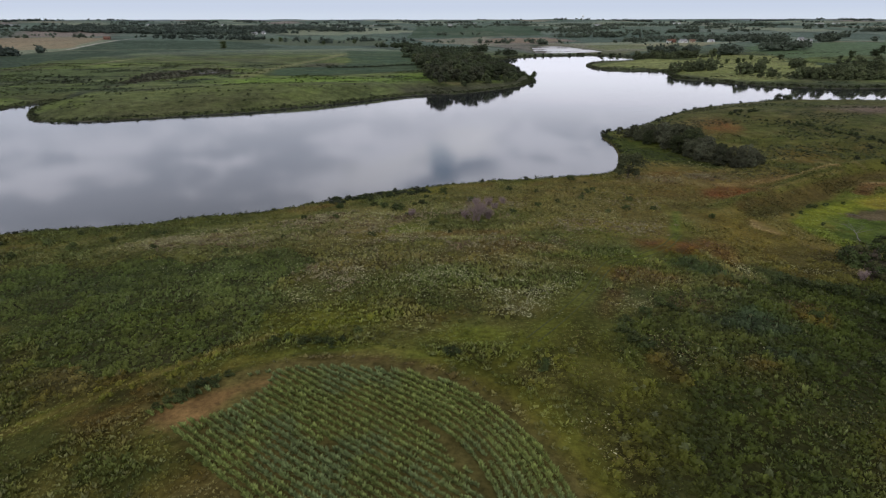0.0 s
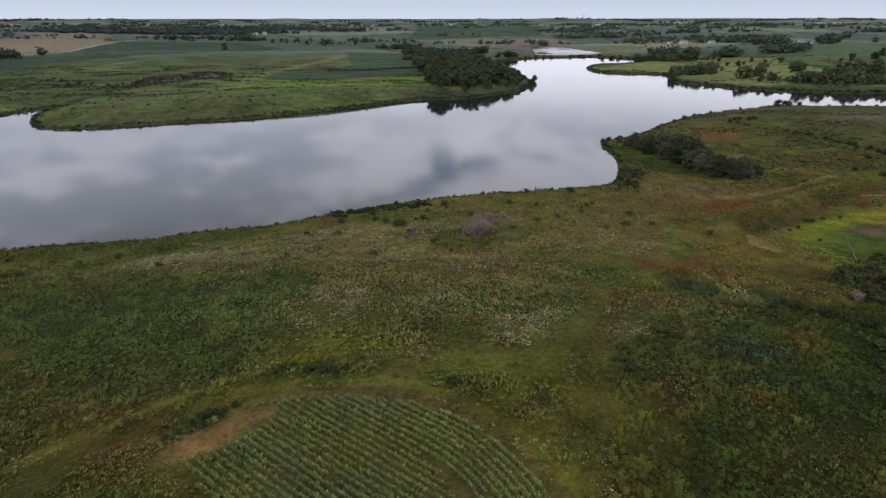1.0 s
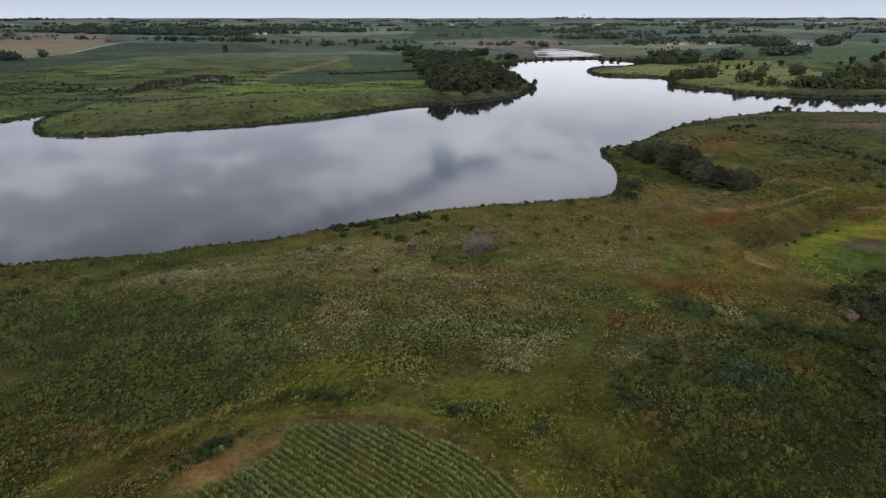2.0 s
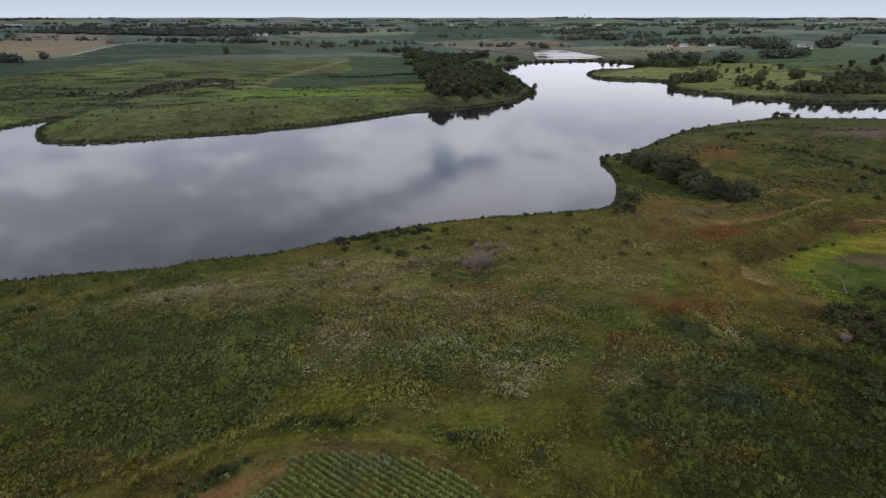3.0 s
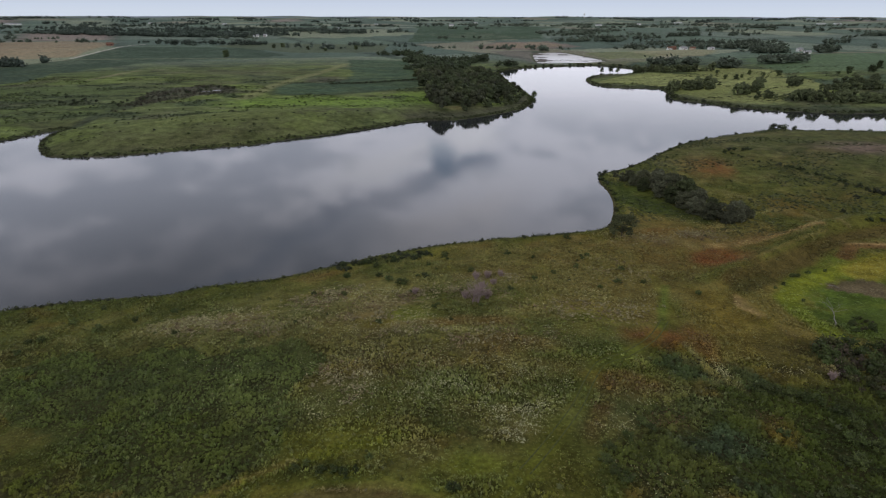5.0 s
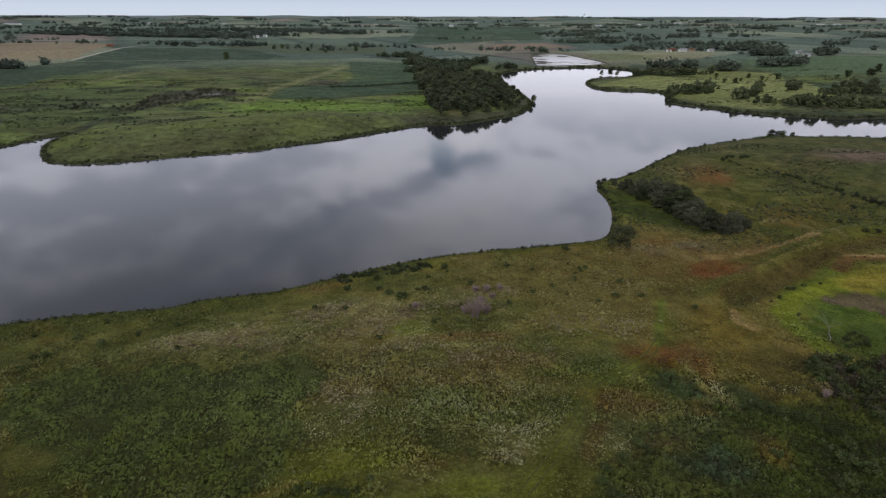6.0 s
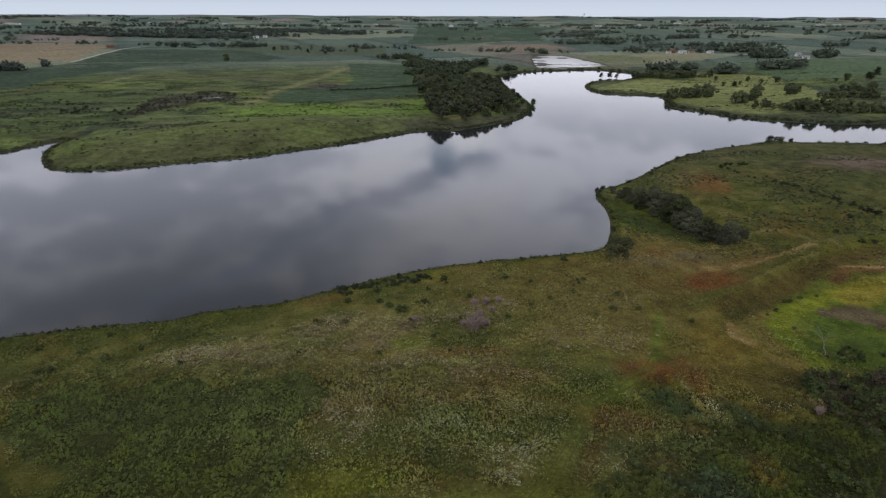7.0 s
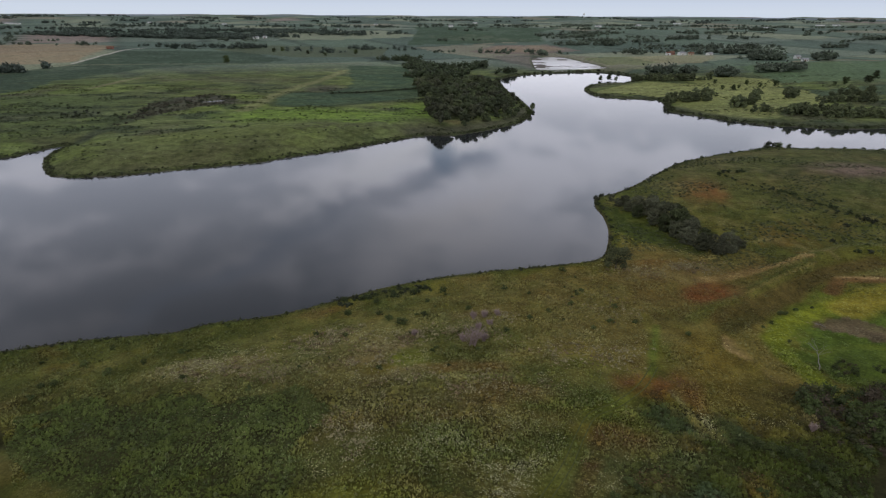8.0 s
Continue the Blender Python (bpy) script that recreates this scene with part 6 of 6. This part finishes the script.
def building(name, label, category, x, y, turn, w, d, h, rise, wall, roof, windows=3):
    """A gabled house or barn with its roof, door and windows."""
    root = tagged(new(name), label, category)
    bm = bmesh.new()
    pts = [(-w / 2, -d / 2, -1.5), (w / 2, -d / 2, -1.5), (w / 2, d / 2, -1.5), (-w / 2, d / 2, -1.5), (-w / 2, -d / 2, h), (w / 2, -d / 2, h), (w / 2, d / 2, h), (-w / 2, d / 2, h), (-w / 2, 0, h + rise), (w / 2, 0, h + rise)]
    v = [bm.verts.new(p) for p in pts]
    for f in ((0, 1, 5, 4), (2, 3, 7, 6), (1, 2, 6, 9, 5), (3, 0, 4, 8, 7)):
        bm.faces.new([v[i] for i in f])
    part("wall", finish(bm, "wall", wall), root)
    bm = bmesh.new()
    o, t = 0.5, 0.25
    for s_ in (-1, 1):
        e = (h - rise * o / (d / 2))
        q = [(-w / 2 - o, s_ * (d / 2 + o), e), (w / 2 + o, s_ * (d / 2 + o), e), (w / 2 + o, 0, h + rise), (-w / 2 - o, 0, h + rise)]
        low, top = [bm.verts.new(p) for p in q], [bm.verts.new((p[0], p[1], p[2] + t)) for p in q]
        bm.faces.new(low), bm.faces.new(top)
        for k in range(4):
            bm.faces.new((low[k], low[(k + 1) % 4], top[(k + 1) % 4], top[k]))
    part("roof", finish(bm, "roof", roof), root)
    bm = bmesh.new()
    box(bm, -0.9, 0.9, -d / 2 - 0.06, -d / 2 + 0.02, 0, min(2.4, h * 0.8))
    part("door", finish(bm, "door", ROOFBROWN), root)
    for k in range(windows):
        bm = bmesh.new()
        cx = (k + 0.5) / windows * w - w / 2
        if abs(cx) < 1.6:
            cx += 2.4
        box(bm, cx - 0.6, cx + 0.6, -d / 2 - 0.05, -d / 2 + 0.02, h * 0.4, h * 0.75)
        part("window", finish(bm, "window", GLASSDARK), root)
    root.matrix_basis = pose(x, y, ground_z(x, y), 0, 0, turn)
    return root


building("farm_barn", "white metal farm shed beside dark pines", "barn", 513, 846, -10, 8, 5.5, 2.8, 1.5, WHITEPAINT, ROOFGREY)
building("farmhouse", "white farmhouse on the eastern hill", "house", 525, 886, 5, 7, 6, 3.4, 1.8, WHITEPAINT, ROOFGREY)
building("farmhouse", "white house with brown roof among trees", "house", 416, 1108, 0, 8, 7, 3.6, 2, WHITEPAINT, ROOFBROWN)
building("farm_barn", "pale barn at the farmstead", "barn", 436, 1094, 8, 13, 8, 3.8, 2, WHITEPAINT, ROOFGREY)
building("farmhouse", "tan farmhouse with brown roof", "house", 450, 1088, -6, 9, 7, 3.4, 2, TANPAINT, ROOFBROWN)
building("farm_shed", "long white shed at the farmstead", "shed", 476, 1070, 20, 11, 6, 3, 1.5, WHITEPAINT, ROOFGREY)
building("farm_barn", "red barn at the farmstead", "barn", 425, 1113, 12, 8, 7, 4, 2.4, REDPAINT, ROOFBROWN)
building("farm_barn", "white barn beyond the western fields", "barn", -480, 1545, 10, 14, 8, 4, 2, WHITEPAINT, ROOFGREY)
building("farmhouse", "white house beyond the western fields", "house", -461, 1560, -10, 9, 7, 4, 2.2, WHITEPAINT, ROOFGREY)
building("farmhouse", "red-brown house at the end of the gravel road", "house", -590, 1062, 15, 10, 7, 3, 2, REDPAINT, ROOFBROWN)
building("farm_barn", "white barn before a dark wood", "barn", 28, 2330, 5, 17, 9, 5, 2.6, WHITEPAINT, ROOFGREY)
building("farm_shed", "low white poultry shed far off", "shed", -1640, 2330, 0, 40, 10, 3.6, 1.6, WHITEPAINT, ROOFGREY)
building("farm_shed", "low white poultry shed far off", "shed", -1690, 2360, 0, 40, 10, 3.6, 1.6, WHITEPAINT, ROOFGREY)
for x, y, w in ((150, 2900, 30), (860, 2700, 40), (1150, 3000, 60), (1700, 2750, 60), (1780, 2760, 50), (1900, 2500, 40), (1960, 2500, 40), (2030, 2510, 40), (-300, 2700, 24), (-900, 2500, 24), (-1300, 2700, 30), (640, 2520, 40), (1230, 2330, 50), (-240, 1750, 12), (-330, 1900, 14)):
    building("farm_shed", "pale metal shed on the distant farmland", "shed", x, y, 0, w * 0.6, 10, 3.6, 1.6, WHITEPAINT, ROOFGREY)


def ribbon(name, label, points, width, material, lift, category):
    line = rounded(points, False, 12)
    t = np.gradient(line, axis=0)
    n = np.stack([-t[:, 1], t[:, 0]], 1) / np.linalg.norm(t, axis=1)[:, None]
    v = []
    for k in (-0.5, 0, 0.5):
        p = line + n * width * k
        v.append(np.stack([p[:, 0], p[:, 1], height(p[:, 0], p[:, 1]) + lift + (0.1 if k == 0 else 0)], 1))
    m = len(line)
    f = [(a * m + i, a * m + i + 1, (a + 1) * m + i + 1, (a + 1) * m + i) for a in (0, 1) for i in range(m - 1)]
    return tagged(new(name, mesh_from(name, np.vstack(v), f, None, material, True)), label, category, kind="structure")


ribbon("road", "pale gravel road along the stubble field", [(-526, 838), (-530, 880), (-535, 930), (-546, 1000), (-552, 1050), (-540, 1090)], 4.5, GRAVEL, 0.3, "road")

RUT = plain_material("trampled_grass", (0.078, 0.088, 0.027), 0.95, 2.0, (0.5, 1.5))
for side in (-0.75, 0.75):
    t_line = rounded(TRACK[1:9], False, 6)
    t_dir = np.gradient(t_line, axis=0)
    t_nor = np.stack([-t_dir[:, 1], t_dir[:, 0]], 1) / np.linalg.norm(t_dir, axis=1)[:, None]
    ribbon("wheel_track", "narrow dark wheel rut through the meadow", t_line + t_nor * side, 0.22, RUT, 0.03, "track")


def water_tower(x, y):
    root = tagged(new("water_tower"), "pale water tower on the horizon", "water tower")
    bm = bmesh.new()
    tube(bm, (0, 0, -2), (0, 0, 18), 2.2, 1.6, 12)
    part("stem", finish(bm, "stem", WHITEPAINT), root)
    bm = bmesh.new()
    prof = ((1.6, 16), (5, 19), (6.2, 22), (5, 25), (1.6, 27))
    for (r0, z0), (r1, z1) in zip(prof[:-1], prof[1:]):
        tube(bm, (0, 0, z0), (0, 0, z1), r0, r1, 16)
    part("tank", finish(bm, "tank", WHITEPAINT), root)
    root.matrix_basis = pose(x, y, ground_z(x, y))


water_tower(905, 3950)


def weir_bridge(x, y, turn):
    root = tagged(new("footbridge"), "small pale footbridge over the gap in the dam", "footbridge")
    bm = bmesh.new()
    box(bm, -9, 9, -1.0, 1.0, 1.3, 1.6)
    part("deck", finish(bm, "deck", CONCRETE), root)
    for px in (-8, -3, 3, 8):
        bm = bmesh.new()
        box(bm, px - 0.25, px + 0.25, -0.8, 0.8, -2, 1.3)
        part("pier", finish(bm, "pier", CONCRETE), root)
    for py in (-0.95, 0.95):
        bm = bmesh.new()
        box(bm, -9, 9, py - 0.05, py + 0.05, 2.5, 2.6)
        for k in range(7):
            box(bm, -9 + k * 3 - 0.05, -9 + k * 3 + 0.05, py - 0.04, py + 0.04, 1.6, 2.5)
        part("railing", finish(bm, "railing", WHITEPAINT), root)
    root.matrix_basis = pose(x, y, 0, 0, 0, turn)


weir_bridge(166, 838, 16)
bm = bmesh.new()
bm.faces.new([bm.verts.new((x, y, 0.03)) for x, y in UPPER_POND])
bmesh.ops.triangulate(bm, faces=bm.faces)
tagged(new("upper_pond", finish(bm, "upper_pond", SILTY)), "pale silted shallow pond above the dam", "pond", kind="structure")
pond_pts = rounded([(-220, 522), (-210, 528), (-199, 537), (-201, 531), (-211, 523)])
level = float(np.median(height(pond_pts[:, 0], pond_pts[:, 1]))) + 0.12
bm = bmesh.new()
bm.faces.new([bm.verts.new((x, y, level)) for x, y in pond_pts])
bmesh.ops.triangulate(bm, faces=bm.faces)
tagged(new("pond", finish(bm, "pond", POND)), "narrow bright pond in a brushy hollow", "pond", kind="structure")


# distance: hills along the skyline, aerial haze mixed into their base colours
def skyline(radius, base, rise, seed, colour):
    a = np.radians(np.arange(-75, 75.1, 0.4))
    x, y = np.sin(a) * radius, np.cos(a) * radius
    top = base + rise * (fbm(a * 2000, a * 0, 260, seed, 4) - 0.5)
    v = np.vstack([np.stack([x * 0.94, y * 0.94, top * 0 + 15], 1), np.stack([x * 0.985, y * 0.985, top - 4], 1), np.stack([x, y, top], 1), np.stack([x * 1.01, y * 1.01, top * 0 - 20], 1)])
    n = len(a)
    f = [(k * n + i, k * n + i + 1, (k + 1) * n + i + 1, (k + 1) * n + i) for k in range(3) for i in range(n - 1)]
    ob = new("backdrop", mesh_from("backdrop", v, f, None, plain_material("hazed_hills", colour, 0.95, 0.004, (0.8, 1.2)), True))
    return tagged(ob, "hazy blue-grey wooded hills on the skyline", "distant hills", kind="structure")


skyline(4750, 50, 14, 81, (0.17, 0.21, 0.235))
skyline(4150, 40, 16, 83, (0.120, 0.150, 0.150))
